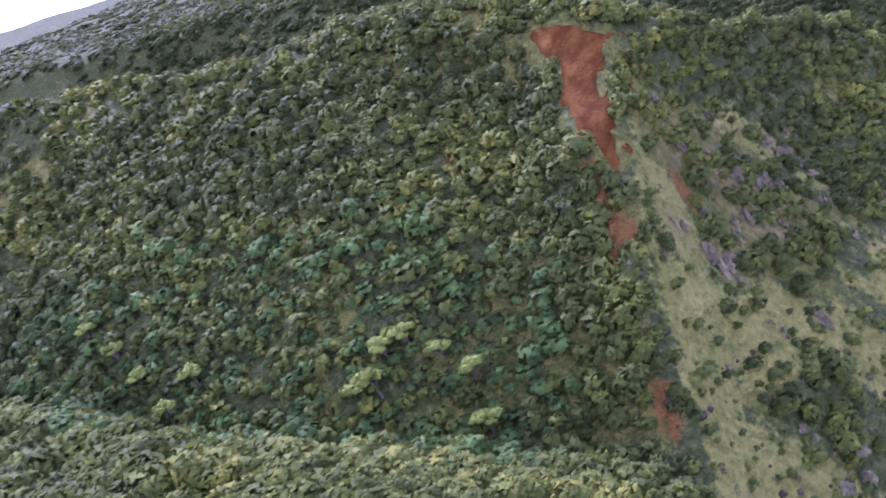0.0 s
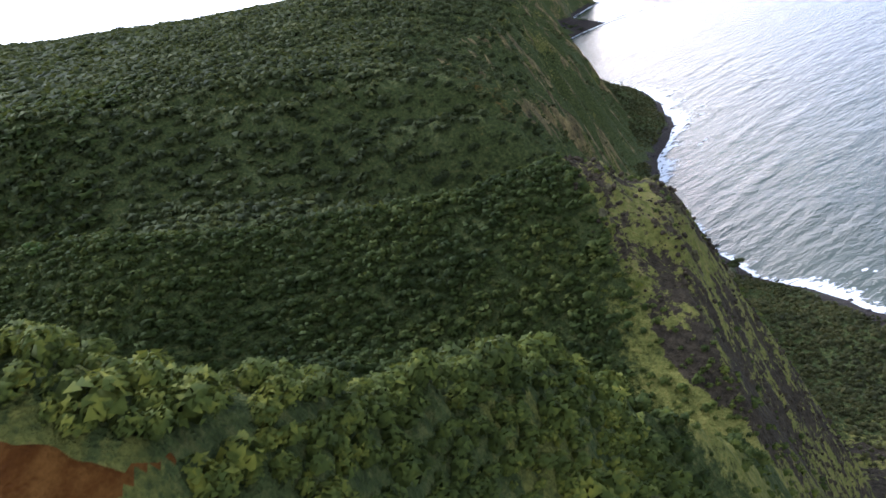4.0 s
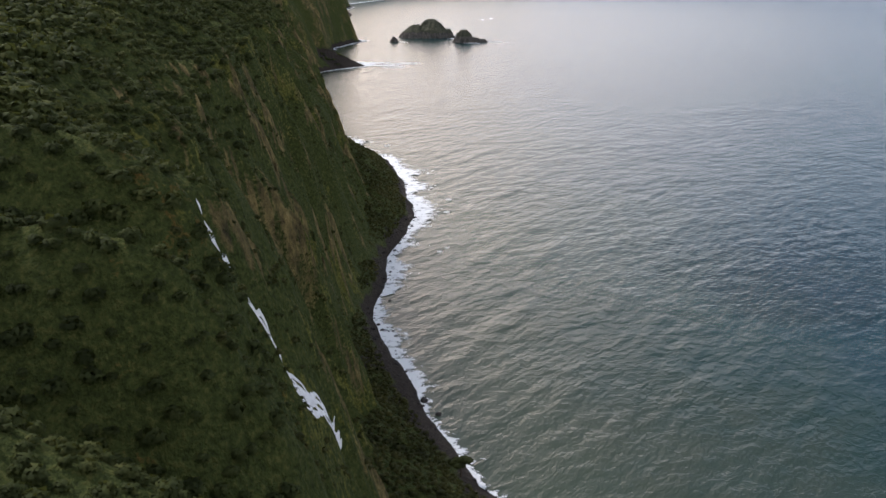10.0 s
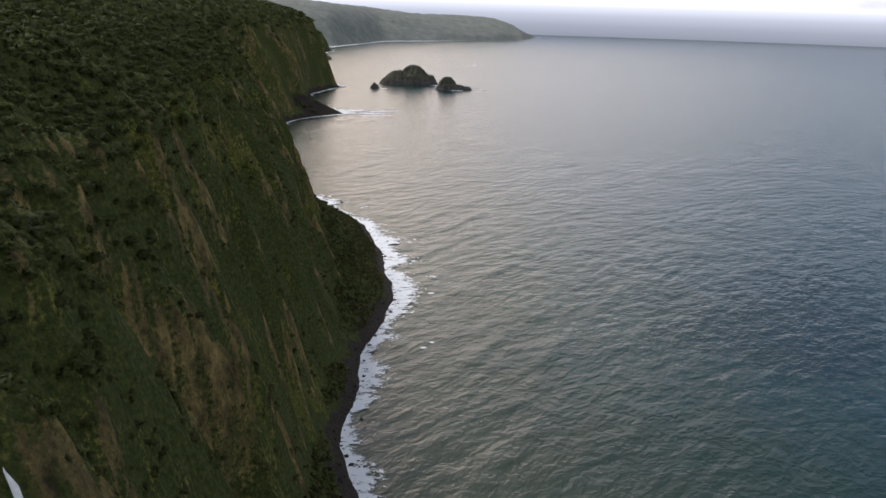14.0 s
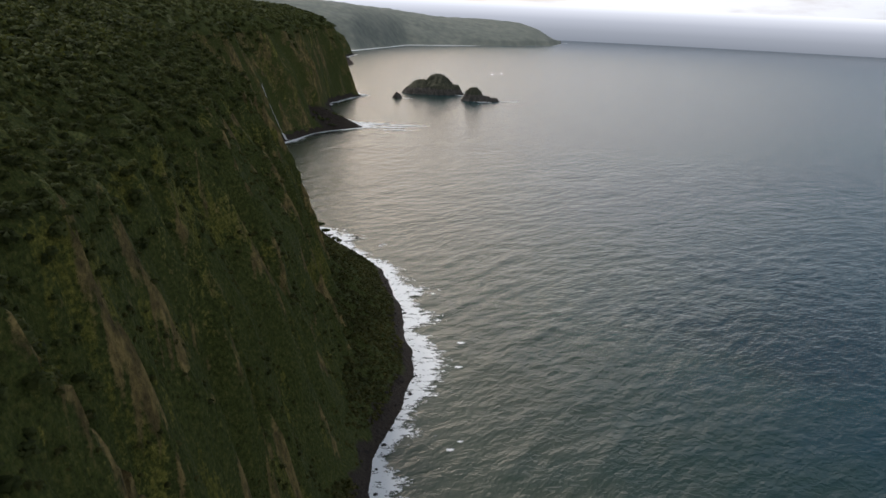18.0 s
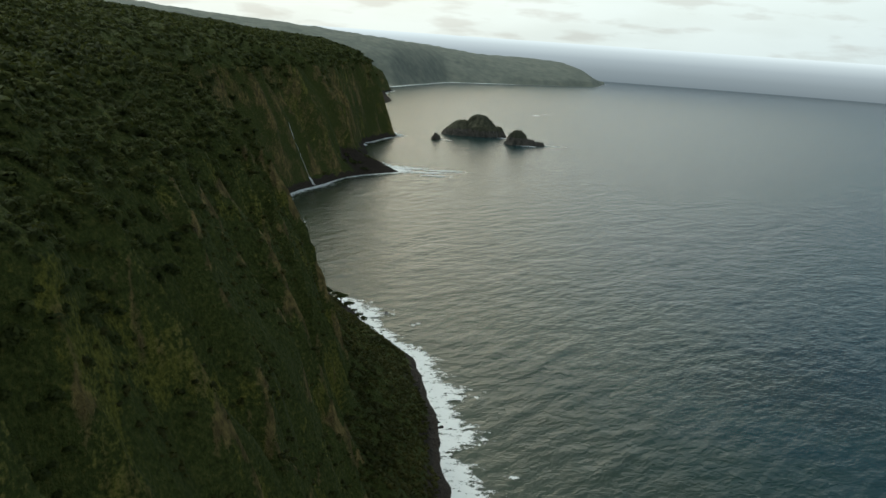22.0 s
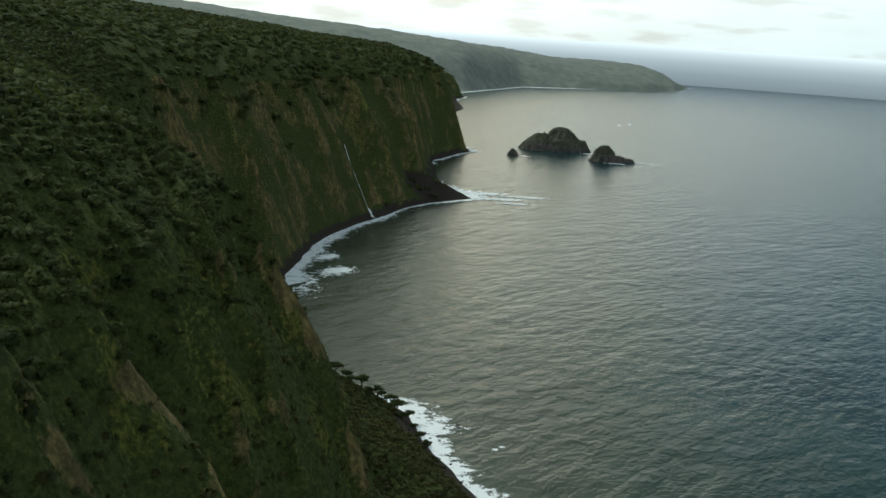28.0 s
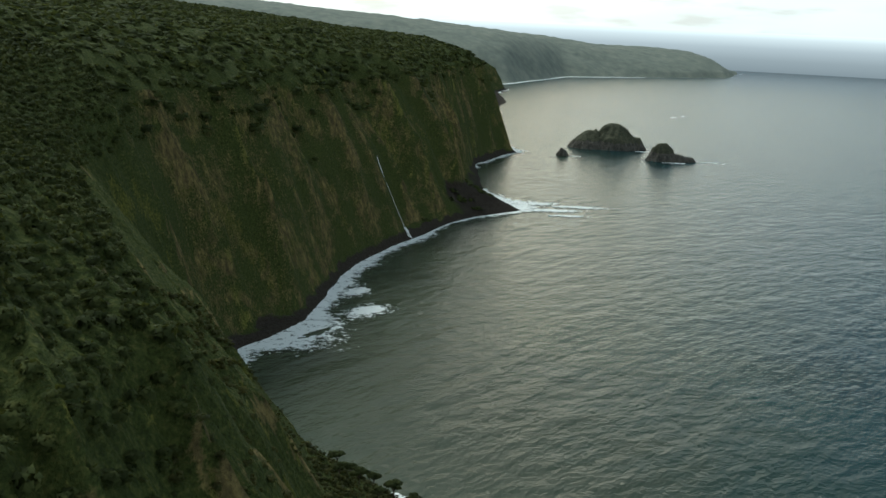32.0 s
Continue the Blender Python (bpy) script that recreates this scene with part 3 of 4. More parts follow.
def make_plain(name, color, rough=0.9):
    m, n, l, p = material(name)
    a = noise_node(n, l, 0.8, 4, 0.6)
    l.new(ramp_node(n, l, a, [(0.25, tuple(0.75 * v for v in color)), (0.75, tuple(min(1.0, 1.2 * v) for v in color))]), p.inputs["Base Color"])
    p.inputs["Roughness"].default_value = rough
    p.inputs["Specular IOR Level"].default_value = 0.15
    return m


def make_leaves(name, dark, mid_, light, scale=0.35, sheer=0.3):
    """Foliage: leaf by leaf, and from bush to bush."""
    m, n, l, p = material(name)
    g = n.new("ShaderNodeNewGeometry")
    bush = noise_node(n, l, scale, 3, 0.6)
    wide = noise_node(n, l, 0.045, 3, 0.6)
    v = math_node(n, l, "MULTIPLY_ADD", g.outputs["Random Per Island"], 0.2, math_node(n, l, "MULTIPLY_ADD", bush, 0.7, math_node(n, l, "MULTIPLY_ADD", wide, 0.7, -0.34)))
    col = ramp_node(n, l, v, [(0.25, dark), (0.52, mid_), (0.80, light)])
    l.new(col, p.inputs["Base Color"])
    p.inputs["Roughness"].default_value = 0.8
    p.inputs["Specular IOR Level"].default_value = 0.14
    through_leaf = n.new("ShaderNodeBsdfTranslucent")
    both = n.new("ShaderNodeMixShader")
    both.inputs["Fac"].default_value = sheer
    warm = mix_node(n, l, 0.5, col, (0.16, 0.17, 0.03))
    l.new(warm, through_leaf.inputs["Color"])
    l.new(p.outputs["BSDF"], both.inputs[1])
    l.new(through_leaf.outputs["BSDF"], both.inputs[2])
    l.new(both.outputs["Shader"], n["Material Output"].inputs["Surface"])
    return m


def make_foam():
    m, n, l, p = material("foam")
    p.inputs["Base Color"].default_value = (0.92, 0.93, 0.93, 1)
    p.inputs["Roughness"].default_value = 0.7
    a = noise_node(n, l, 0.22, 6, 0.72, stretch=(0.7, 0.95, 1.0))
    b = noise_node(n, l, 0.9, 3, 0.6)
    v = math_node(n, l, "MULTIPLY_ADD", a, 2.6, math_node(n, l, "MULTIPLY_ADD", b, 0.9, math_node(n, l, "ADD", field_node(n, "thick"), -1.80)))
    l.new(ramp_node(n, l, v, [(0.38, grey(0.0)), (0.50, grey(0.5)), (0.62, grey(1.0))]), p.inputs["Alpha"])
    l.new(bump_node(n, l, b, 0.5, 0.4), p.inputs["Normal"])
    return m


def make_earth():
    m, n, l, p = material("red_earth")
    a = noise_node(n, l, 0.5, 5, 0.6, stretch=(1.0, 0.5, 1.0))
    b = noise_node(n, l, 3.0, 3, 0.6)
    l.new(ramp_node(n, l, math_node(n, l, "MULTIPLY_ADD", b, 0.25, math_node(n, l, "MULTIPLY", a, 0.85)), [(0.3, (0.032, 0.0110, 0.0020)), (0.5, (0.064, 0.0240, 0.0042)), (0.72, (0.130, 0.060, 0.013))]), p.inputs["Base Color"])
    p.inputs["Roughness"].default_value = 0.95
    p.inputs["Specular IOR Level"].default_value = 0.05
    l.new(bump_node(n, l, b, 0.6, 0.3), p.inputs["Normal"])
    return m


GROUND = make_ground()
SEA = make_sea()
ISLET_ROCK = make_rock("islet_rock", (0.030, 0.029, 0.027), (0.15, 0.135, 0.115))
ISLET_GRASS = make_leaves("islet_grass", (0.040, 0.043, 0.028), (0.085, 0.085, 0.055), (0.15, 0.14, 0.09), 0.35, 0.0)
BOULDER = make_rock("boulder", (0.014, 0.013, 0.013), (0.075, 0.068, 0.062))
PALE_ROCK = make_rock("pale_rock", (0.045, 0.041, 0.020), (0.20, 0.178, 0.090))
FOAM = make_foam()
FALLING = make_plain("falling_water", (0.90, 0.90, 0.90), 0.6)
EARTH = make_earth()
SCRUB = make_leaves("scrub_leaves", (0.034, 0.048, 0.010), (0.088, 0.110, 0.018), (0.27, 0.26, 0.030))
FOREST = make_leaves("forest_leaves", (0.025, 0.033, 0.011), (0.061, 0.075, 0.023), (0.142, 0.143, 0.043))
RIDGE = make_leaves("ridge_leaves", (0.022, 0.034, 0.008), (0.058, 0.080, 0.015), (0.145, 0.152, 0.028))
GULLY = make_leaves("gully_leaves", (0.030, 0.055, 0.012), (0.075, 0.125, 0.025), (0.16, 0.22, 0.045))
CLIFF = make_leaves("cliff_leaves", (0.026, 0.030, 0.011), (0.066, 0.068, 0.022), (0.155, 0.138, 0.042))
PALE = make_leaves("pale_leaves", (0.12, 0.16, 0.022), (0.22, 0.27, 0.045), (0.33, 0.37, 0.08), 1.5)
BARK = make_plain("bark", (0.11, 0.085, 0.06))
# headland foliage with distance haze mixed into the colour, paler and greyer
HAZED_LAND = make_leaves("hazed_land", (0.150, 0.168, 0.150), (0.205, 0.222, 0.190), (0.28, 0.285, 0.235), 0.03, 0.0)
CRAG = make_rock("crag", (0.018, 0.014, 0.008), (0.085, 0.066, 0.036))

# ---- ground, sea and distance ----
def spread(stops):
    """Steps along a line: (from, step) pairs, the last one the end."""
    out = []
    for (a, s), (b, _) in zip(stops, stops[1:]):
        out += list(np.arange(a, b - 1e-6, s))
    return np.array(out + [stops[-1][0]])


rows_y = spread([(-980, 2.6), (420, 4.5), (1400, 12.0), (3300, 1)])
cols_d = spread([(-22, 2.0), (0, 1.5), (120, 3.0), (210, 8.0), (420, 30.0), (2200, 1)])
D, Yg = np.meshgrid(cols_d, rows_y)
Xg = shore_x(Yg) - D
Zg = height(Xg, Yg)
slope_g = np.hypot(np.gradient(Zg, axis=1) / np.minimum(np.gradient(Xg, axis=1), -0.3), np.gradient(Zg, axis=0) / np.gradient(Yg, axis=0))
grass_g, rock_g, soil_g, fern_g, crag_g = covers(Xg, Yg, Zg, slope_g)
wet_g = 1 - soft(Zg + 5 * fbm(Xg / 12.0, Yg / 12.0, 3), 2.5, 7.0)
wet_g = np.maximum(wet_g, soft(Yg, 835, 870) * (1 - soft(Yg, 960, 1010)) * (1 - soft(Zg + 6 * fbm(Xg / 15.0, Yg / 15.0, 3), 20, 30)))
ground = tagged(grid_object("ground", Xg, Yg, Zg, GROUND, grass=grass_g, rock=rock_g, soil=soil_g, fern=fern_g, crag=crag_g, wet=wet_g), "forested sea cliffs and ridges of green scrub, grass and dark rock", "cliff", kind="structure")

# far headland, its haze carried by the pale leaf colour
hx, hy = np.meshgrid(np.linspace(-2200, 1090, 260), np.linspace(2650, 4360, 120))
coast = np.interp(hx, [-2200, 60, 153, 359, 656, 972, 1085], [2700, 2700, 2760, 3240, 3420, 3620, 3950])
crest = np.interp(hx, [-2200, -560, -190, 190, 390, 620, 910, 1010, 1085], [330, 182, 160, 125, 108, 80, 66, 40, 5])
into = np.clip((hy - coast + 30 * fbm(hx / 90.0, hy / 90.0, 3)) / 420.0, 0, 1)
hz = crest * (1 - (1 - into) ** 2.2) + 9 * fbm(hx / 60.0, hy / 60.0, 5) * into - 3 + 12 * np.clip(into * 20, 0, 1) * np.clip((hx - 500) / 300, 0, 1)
headland = tagged(grid_object("headland", hx, hy, hz, HAZED_LAND), "long low green headland far across the bay", "headland", kind="structure")

ang = np.linspace(-1.15, 0.95, 90)
sea_y = spread([(-1900, 60.0), (-700, 12.0), (-560, 4.0), (1000, 12.0), (1500, 60.0), (4520, 1)])
sea_d = spread([(-60, 12.0), (-12, 3.0), (150, 7.0), (330, 25.0), (700, 120.0), (4900, 1)])
Ds, Ys = np.meshgrid(sea_d, sea_y)
lead = np.interp(Ys, SHORE[:, 0], SHORE[:, 1])
bend = np.exp(-np.maximum(Ds, 0) / 420.0)
Xs_ = Ds + lead * bend
run = 0.80 * Xs_ - 0.60 * Ys + 8.0 * fbm(Xs_ / 80.0, Ys / 80.0, 3)
crest_ = np.maximum(0.0, np.sin(run / 4.2)) ** 2.5
roll = soft(Ds, 4, 22) * (1 - 0.94 * soft(Ds, 60, 190)) * soft(vnoise(Xs_ / 34.0 + 3, Ys / 48.0 + 8), -0.1, 0.7)
Zs = np.where(Ds > 0, 0.62 * roll * crest_, 0)
shoal = np.exp(-np.maximum(Ds - 6, 0) / 48.0)
sea = tagged(grid_object("sea", Xs_, Ys, Zs, SEA, shoal=shoal), "grey-green wind-ruffled ocean water", "sea", kind="structure")


# glowing wall behind everything: far sea and edge of the world, haze painted in
bm_, bn, bl, bp = material("glowing_sea_haze")
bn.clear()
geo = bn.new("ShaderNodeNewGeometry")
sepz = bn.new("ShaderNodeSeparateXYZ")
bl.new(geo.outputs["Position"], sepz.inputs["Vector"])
# painted haze: the glow runs from sea grey to near-white with height
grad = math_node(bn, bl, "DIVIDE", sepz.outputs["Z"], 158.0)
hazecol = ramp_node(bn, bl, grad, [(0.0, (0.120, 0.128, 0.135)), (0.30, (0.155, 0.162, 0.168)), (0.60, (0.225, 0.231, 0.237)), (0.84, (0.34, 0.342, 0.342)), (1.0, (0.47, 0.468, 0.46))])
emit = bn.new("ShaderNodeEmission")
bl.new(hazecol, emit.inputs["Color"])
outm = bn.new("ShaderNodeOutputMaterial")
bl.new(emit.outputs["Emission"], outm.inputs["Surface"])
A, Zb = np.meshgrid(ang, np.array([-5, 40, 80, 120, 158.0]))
backdrop = tagged(grid_object("backdrop", np.sin(A) * 4655, np.cos(A) * 4655 - 200, Zb, bm_), "glowing backdrop painted as hazy far ocean under a pale horizon", "backdrop", kind="structure")

# ---- islets ----
def islet(name, cx, cy, rx, ry, humps, label, category, cap=None):
    """A rocky islet with the given humps: (x, y, radius, height) from its middle."""
    g = np.linspace(-1.25, 1.25, 84)
    U, V = np.meshgrid(g, g)
    X, Y = U * rx, V * ry
    Z = np.full_like(X, -4.0)
    for hx_, hy_, r, hgt in humps:
        q = np.hypot((X - hx_) / r, (Y - hy_) / (r * ry / rx))
        q = q + 0.15 * fbm(X / (0.35 * r) + cx, Y / (0.35 * r) + cy, 4)
        Z = np.maximum(Z, hgt * np.clip(1 - np.clip(q, 0, 2) ** 1.9, -0.4, 1))
    Z = Z + np.where(Z > -1, 3.2 * (0.5 - 2 * np.abs(fbm(X / 9.0, Y / 9.0 + cx, 4))), 0)
    root = empty_at(name, cx, cy)
    grid_object("rock", X, Y, Z, ISLET_ROCK, parent=root)
    if cap:
        drop = np.clip((Z + 3.0 * fbm(X / 9.0, Y / 9.0, 3) - cap) / 2.0, -1, 0)
        grid_object("grass_cap", X, Y, Z + 0.35 + 2.2 * drop, ISLET_GRASS, parent=root)
    return tagged(root, label, category)


def empty_at(name, x, y, z=0.0):
    ob = new(name)
    ob.location = (x, y, z)
    return ob


islet("islet", 216, 1398, 54, 40, [(9, 0, 38, 33), (-16, 0, 34, 24), (42, 0, 14, 17)], "dark rocky islet with a grassy hump", "islet", 10)
islet("islet", 282, 1288, 40, 28, [(-10, 0, 21, 22), (8, 0, 15, 10), (24, 0, 11, 5)], "small dark rocky islet with a low tail", "islet", 11)
islet("sea_stack", 147, 1297, 12, 11, [(0, 0, 7.5, 10), (4, 0, 5, 5)], "pointed dark sea stack rising from the water", "rock")

# ---- plants ----
def crown_shape(leaves, size, seed, flat=0.8):
    """Loose leaf tufts round a small dark core, about one metre in radius: vertices and triangles."""
    r = np.random.default_rng(seed)
    core = np.array([(1, 0, 0), (-1, 0, 0), (0, 1, 0), (0, -1, 0), (0, 0, 1), (0, 0, -1.0)]) * (0.50 + 0.14 * r.random((6, 1)))
    V = [core]
    F = [(0, 2, 4), (2, 1, 4), (1, 3, 4), (3, 0, 4), (2, 0, 5), (1, 2, 5), (3, 1, 5), (0, 3, 5)]
    lobes = r.normal(size=(6, 3))
    lobes[:, 2] = np.abs(lobes[:, 2])
    lobes /= np.linalg.norm(lobes, axis=1)[:, None]
    d = r.normal(size=(leaves, 3))
    d[:, 2] = np.abs(d[:, 2]) * 1.15 - 0.3
    d /= np.linalg.norm(d, axis=1)[:, None]
    near_lobe = np.clip((d @ lobes.T).max(axis=1), 0, 1) ** 3
    c = d * (0.52 + 0.34 * near_lobe + 0.22 * r.random(leaves))[:, None]
    n = d + np.array([0, 0, 0.35]) + 0.5 * r.normal(size=(leaves, 3))
    n /= np.linalg.norm(n, axis=1)[:, None]
    u = np.cross(n, r.normal(size=(leaves, 3)))
    u /= np.linalg.norm(u, axis=1)[:, None]
    w = np.cross(n, u)
    q = (size * (0.6 + 0.8 * r.random(leaves)))[:, None]
    for k, (p, o) in enumerate(((1.2, 0.0), (-0.6, 0.85), (-0.6, -0.85))):
        V.append(c + u * q * p + w * q * o)
    for k in range(leaves):
        F.append((6 + k, 6 + leaves + k, 6 + 2 * leaves + k))
    V = np.concatenate(V)
    V[:, 2] *= flat
    return V, np.array(F)


def thicket(name, places, sizes, shapes, leaf_material, label, category, tall=1.0, parent=None):
    """Many crowns joined into one mesh."""
    r = np.random.default_rng(len(places))
    co, tri, away, base = [], [], [], 0
    pick = r.integers(0, len(shapes), len(places))
    for k, (V, F) in enumerate(shapes):
        idx = np.nonzero(pick == k)[0]
        if not len(idx):
            continue
        a = r.random(len(idx)) * 2 * math.pi
        ca, sa, s = np.cos(a)[:, None], np.sin(a)[:, None], sizes[idx][:, None]
        q = 0.8 + 0.4 * r.random((len(idx), 3))
        X = (V[None, :, 0] * ca - V[None, :, 1] * sa) * s * q[:, :1]
        Y = (V[None, :, 0] * sa + V[None, :, 1] * ca) * s * q[:, 1:2]
        Z = V[None, :, 2] * s * q[:, 2:] * tall
        P = np.stack([X, Y, Z], -1) + places[idx][:, None]
        T = F[None] + (np.arange(len(idx)) * len(V))[:, None, None] + base
        co.append(P.reshape(-1, 3))
        out = np.stack([X, Y, Z + 0.25 * s], -1) / s[:, :, None] + 0.16 * r.normal(size=P.shape)
        away.append(out.reshape(-1, 3))
        tri.append(T.reshape(-1, 3))
        base += len(idx) * len(V)
    co, tri = np.concatenate(co).astype(np.float32), np.concatenate(tri).astype(np.int32)
    me = bpy.data.meshes.new(name)
    me.vertices.add(len(co))
    me.vertices.foreach_set("co", co.ravel())
    me.loops.add(tri.size)
    me.loops.foreach_set("vertex_index", tri.ravel())
    me.polygons.add(len(tri))
    me.polygons.foreach_set("loop_start", np.arange(len(tri), dtype=np.int32) * 3)
    me.update(calc_edges=True)
    if leaf_material is not CRAG:
        me.shade_smooth()
        away = np.concatenate(away)
        away /= np.maximum(np.linalg.norm(away, axis=1), 1e-6)[:, None]
        me.normals_split_custom_set_from_vertices(away.astype(np.float32))
    me.materials.append(leaf_material)
    ob = new(name, me)
    if parent is not None:
        ob.parent = parent
        return ob
    return tagged(ob, label, category, kind="stuff")


def scatter(x0, x1, y0, y1, step, seed):
    """Jittered places over a rectangle of the plan, with their height and slope."""
    r = np.random.default_rng(seed)
    gx, gy = np.meshgrid(np.arange(x0, x1, step), np.arange(y0, y1, step))
    x = (gx + (r.random(gx.shape) - 0.5) * step).ravel()
    y = (gy + (r.random(gy.shape) - 0.5) * step).ravel()
    z = height(x, y)
    s = steepness(x, y)
    g, k, e = covers(x, y, z, s)[:3]
    return r, x, y, z, s, g, k, e


FALL = [(-47.4, -368), (-46, -369), (-42, -369.2), (-38.6, -369.5), (-35.7, -368.3), (-32, -371), (-27, -369), (-21.4, -357.5)]


def near_fall(x, y):
    """Distance to the waterfall's line in the plan."""
    best = np.full(np.shape(x), 1e9)
    for (x0, y0), (x1, y1) in zip(FALL, FALL[1:]):
        dx, dy = x1 - x0, y1 - y0
        u = np.clip(((x - x0) * dx + (y - y0) * dy) / (dx * dx + dy * dy), 0, 1)
        best = np.minimum(best, np.hypot(x - x0 - u * dx, y - y0 - u * dy))
    return best


def in_scar(x, y):
    return scar_inside(x, y) > -0.9 - 1.4 * soft(vnoise(x / 2.5, y / 2.5), -0.3, 0.5)


FINE = [crown_shape(130, 0.19, 60 + k) for k in range(5)]
FULL = [crown_shape(74, 0.26, k) for k in range(5)]
SPARE = [crown_shape(36, 0.37, 20 + k) for k in range(4)]
FAR = [crown_shape(20, 0.5, 40 + k) for k in range(3)]
LEAN = [crown_shape(26, 0.42, 80 + k) for k in range(4)]

# ridges near the start of the flight
r, x, y, z, s, g, k, e = scatter(-205, -18, -742, -452, 2.12, 1)
keep = (r.random(len(x)) > np.maximum(g, k) * 0.86) & (r.random(len(x)) > e * 0.8) & (z > 14) & ~in_scar(x, y) & ~((x > -37) & (y > -512) & (y < -452) & (r.random(len(x)) < 0.62))
keep &= ~((fbm(x / 9.0 + 70, y / 9.0, 3) > 0.46) & (r.random(len(x)) < 0.45))
keep &= r.random(len(x)) > 0.45 * soft(-x, 120, 180)
x, y, z, g = x[keep], y[keep], z[keep], g[keep]
size = (1.0 + 1.1 * r.random(len(x)) ** 1.6) * np.where(g > 0.2, 0.45, 1.0)
size *= 1 + 0.35 * fbm(x / 22.0, y / 22.0, 2)
P = np.stack([x, y, z + 0.35 * size], -1)
wood = ((fbm(x / 30.0 + 3, y / 30.0, 3) + 0.9 * np.exp(-((y + 680) / 11.0) ** 2)) > 0.48) & (y > -698) & (x < -62)
close = (y < -588) & (x > -105) & ~wood
r, x2, y2, z2, s2, g2, k2, e2 = scatter(-98, -40, -672, -592, 2.0, 12)
more = (r.random(len(x2)) > np.maximum(g2, k2) * 0.9) & (r.random(len(x2)) > e2 * 0.9) & ~in_scar(x2, y2)
size2 = 0.7 + 0.7 * r.random(len(x2))
P, size = np.concatenate([P, np.stack([x2, y2, z2 + 0.3 * size2], -1)[more]]), np.concatenate([size, size2[more]])
close, wood = np.concatenate([close, np.ones(more.sum(), bool)]), np.concatenate([wood, np.zeros(more.sum(), bool)])
r, x3, y3, z3, s3, g3, k3, e3 = scatter(-58, -30, -650, -584, 0.95, 14)
d3 = spur_drop(x3, y3)[0]
steep = (d3 > -1) & (d3 < 16) & (r.random(len(x3)) > 1.1 * np.maximum(g3, 0.7 * k3)) & (r.random(len(x3)) < np.where(d3 < 6, 0.8, 0.42))
size3 = 0.5 + 0.65 * r.random(len(x3)) ** 1.4
thicket("scrub", np.stack([x3 + 0.2 * size3, y3, z3 + 0.2 * size3], -1)[steep], size3[steep], FULL, SCRUB, "dense green scrub hanging on the steep face beside the red scar", "scrub", 1.1)
r, x4, y4, z4, s4, g4, k4, e4 = scatter(-150, -52, -716, -650, 2.0, 15)
fill = (r.random(len(x4)) > np.maximum(g4, k4)) & (r.random(len(x4)) > 0.9 * e4) & ~in_scar(x4, y4) & (spur_drop(x4, y4)[0] < 1)
size4 = 0.8 + 0.8 * r.random(len(x4))
thicket("scrub", np.stack([x4, y4, z4 + 0.3 * size4], -1)[fill], size4[fill], FULL, SCRUB, "dense olive scrub on the flank of the spur", "scrub", 1.1)
thicket("scrub", P[close], size[close], FINE, SCRUB, "dense olive native scrub round the red scar", "scrub", 1.1)
rest = ~close & ~wood
back = rest & (P[:, 1] > -575)
size[back] *= 0.8
r, x5, y5, z5, s5, g5, k5, e5 = scatter(-150, -28, -580, -455, 1.75, 16)
fill = (r.random(len(x5)) > np.maximum(g5, k5)) & (z5 > 14) & (x5 < np.interp(y5, [-556, -540, -532, -516, -503, -496, -470], [-12, -19, -27, -30, -31.6, -34.6, -36]))
size5 = 0.65 + 0.6 * r.random(len(x5))
thicket("scrub", np.stack([x5, y5, z5 + 0.3 * size5], -1)[fill], size5[fill], SPARE, RIDGE, "close dark green scrub on the second ridge", "scrub", 1.0)
thicket("scrub", P[back], size[back], FULL, RIDGE, "dense dark green scrub covering the second ridge", "scrub", 1.0)
rest &= ~back
thicket("scrub", P[rest], size[rest], FULL, SCRUB, "dense grey-green native scrub covering the ridges", "scrub", 1.1)
thicket("gully_scrub", P[wood], size[wood], FULL, GULLY, "bright green gully shrubs between the ridges", "scrub", 0.9)

# woods on the slopes behind, along the flight
r, x, y, z, s, g, k, e = scatter(-205, -30, -452, 470, 3.0, 2)
rim = ease(y, 3)
keep = ((x < rim + 6) | ((np.abs(y + 410) < 22) & (x < -31))) & (near_fall(x, y) > 4.0) & (r.random(len(x)) > np.maximum(k, 0.6 * g)) & (r.random(len(x)) > e * 0.7)
x, y, z = x[keep], y[keep], z[keep]
size = 1.15 + 1.2 * r.random(len(x)) ** 1.5
P = np.stack([x, y, z + 0.2 * size], -1)
near = x > ease(y, 3) - 26
thicket("woods", P[near], size[near] * 0.85, FULL, FOREST, "dark green forest on the slopes above the cliff", "forest", 1.0)
thicket("woods", P[~near], size[~near], FAR, FOREST, "dark green forest behind the rim of the cliff", "forest", 1.0)

r, x, y, z, s, g, k, e = scatter(-620, -175, -740, 470, 6.8, 5)
keep = (r.random(len(x)) < soft(-x, 175, 215)) & (r.random(len(x)) < np.where(x < -450, 0.6, 1.0))
x, y, z = x[keep], y[keep], z[keep]
size = np.where(y < -320, 3.4, 3.2) + 2.0 * r.random(len(x))
near = (y < -340) & (x > -400)
r, x6, y6, z6, s6, g6, k6, e6 = scatter(-420, -165, -745, -340, 4.6, 17)
size6 = 2.0 + 1.3 * r.random(len(x6))
thicket("inland_woods", np.stack([x6, y6, z6 + 0.1 * size6], -1), size6, LEAN, RIDGE, "close dark green forest on the rising land", "forest", 0.8)
P = np.stack([x, y, z - 0.2 * size], -1)
thicket("inland_woods", P[near], size[near], FULL, RIDGE, "dark green forest on the slopes inland of the ridges", "forest", 0.7)
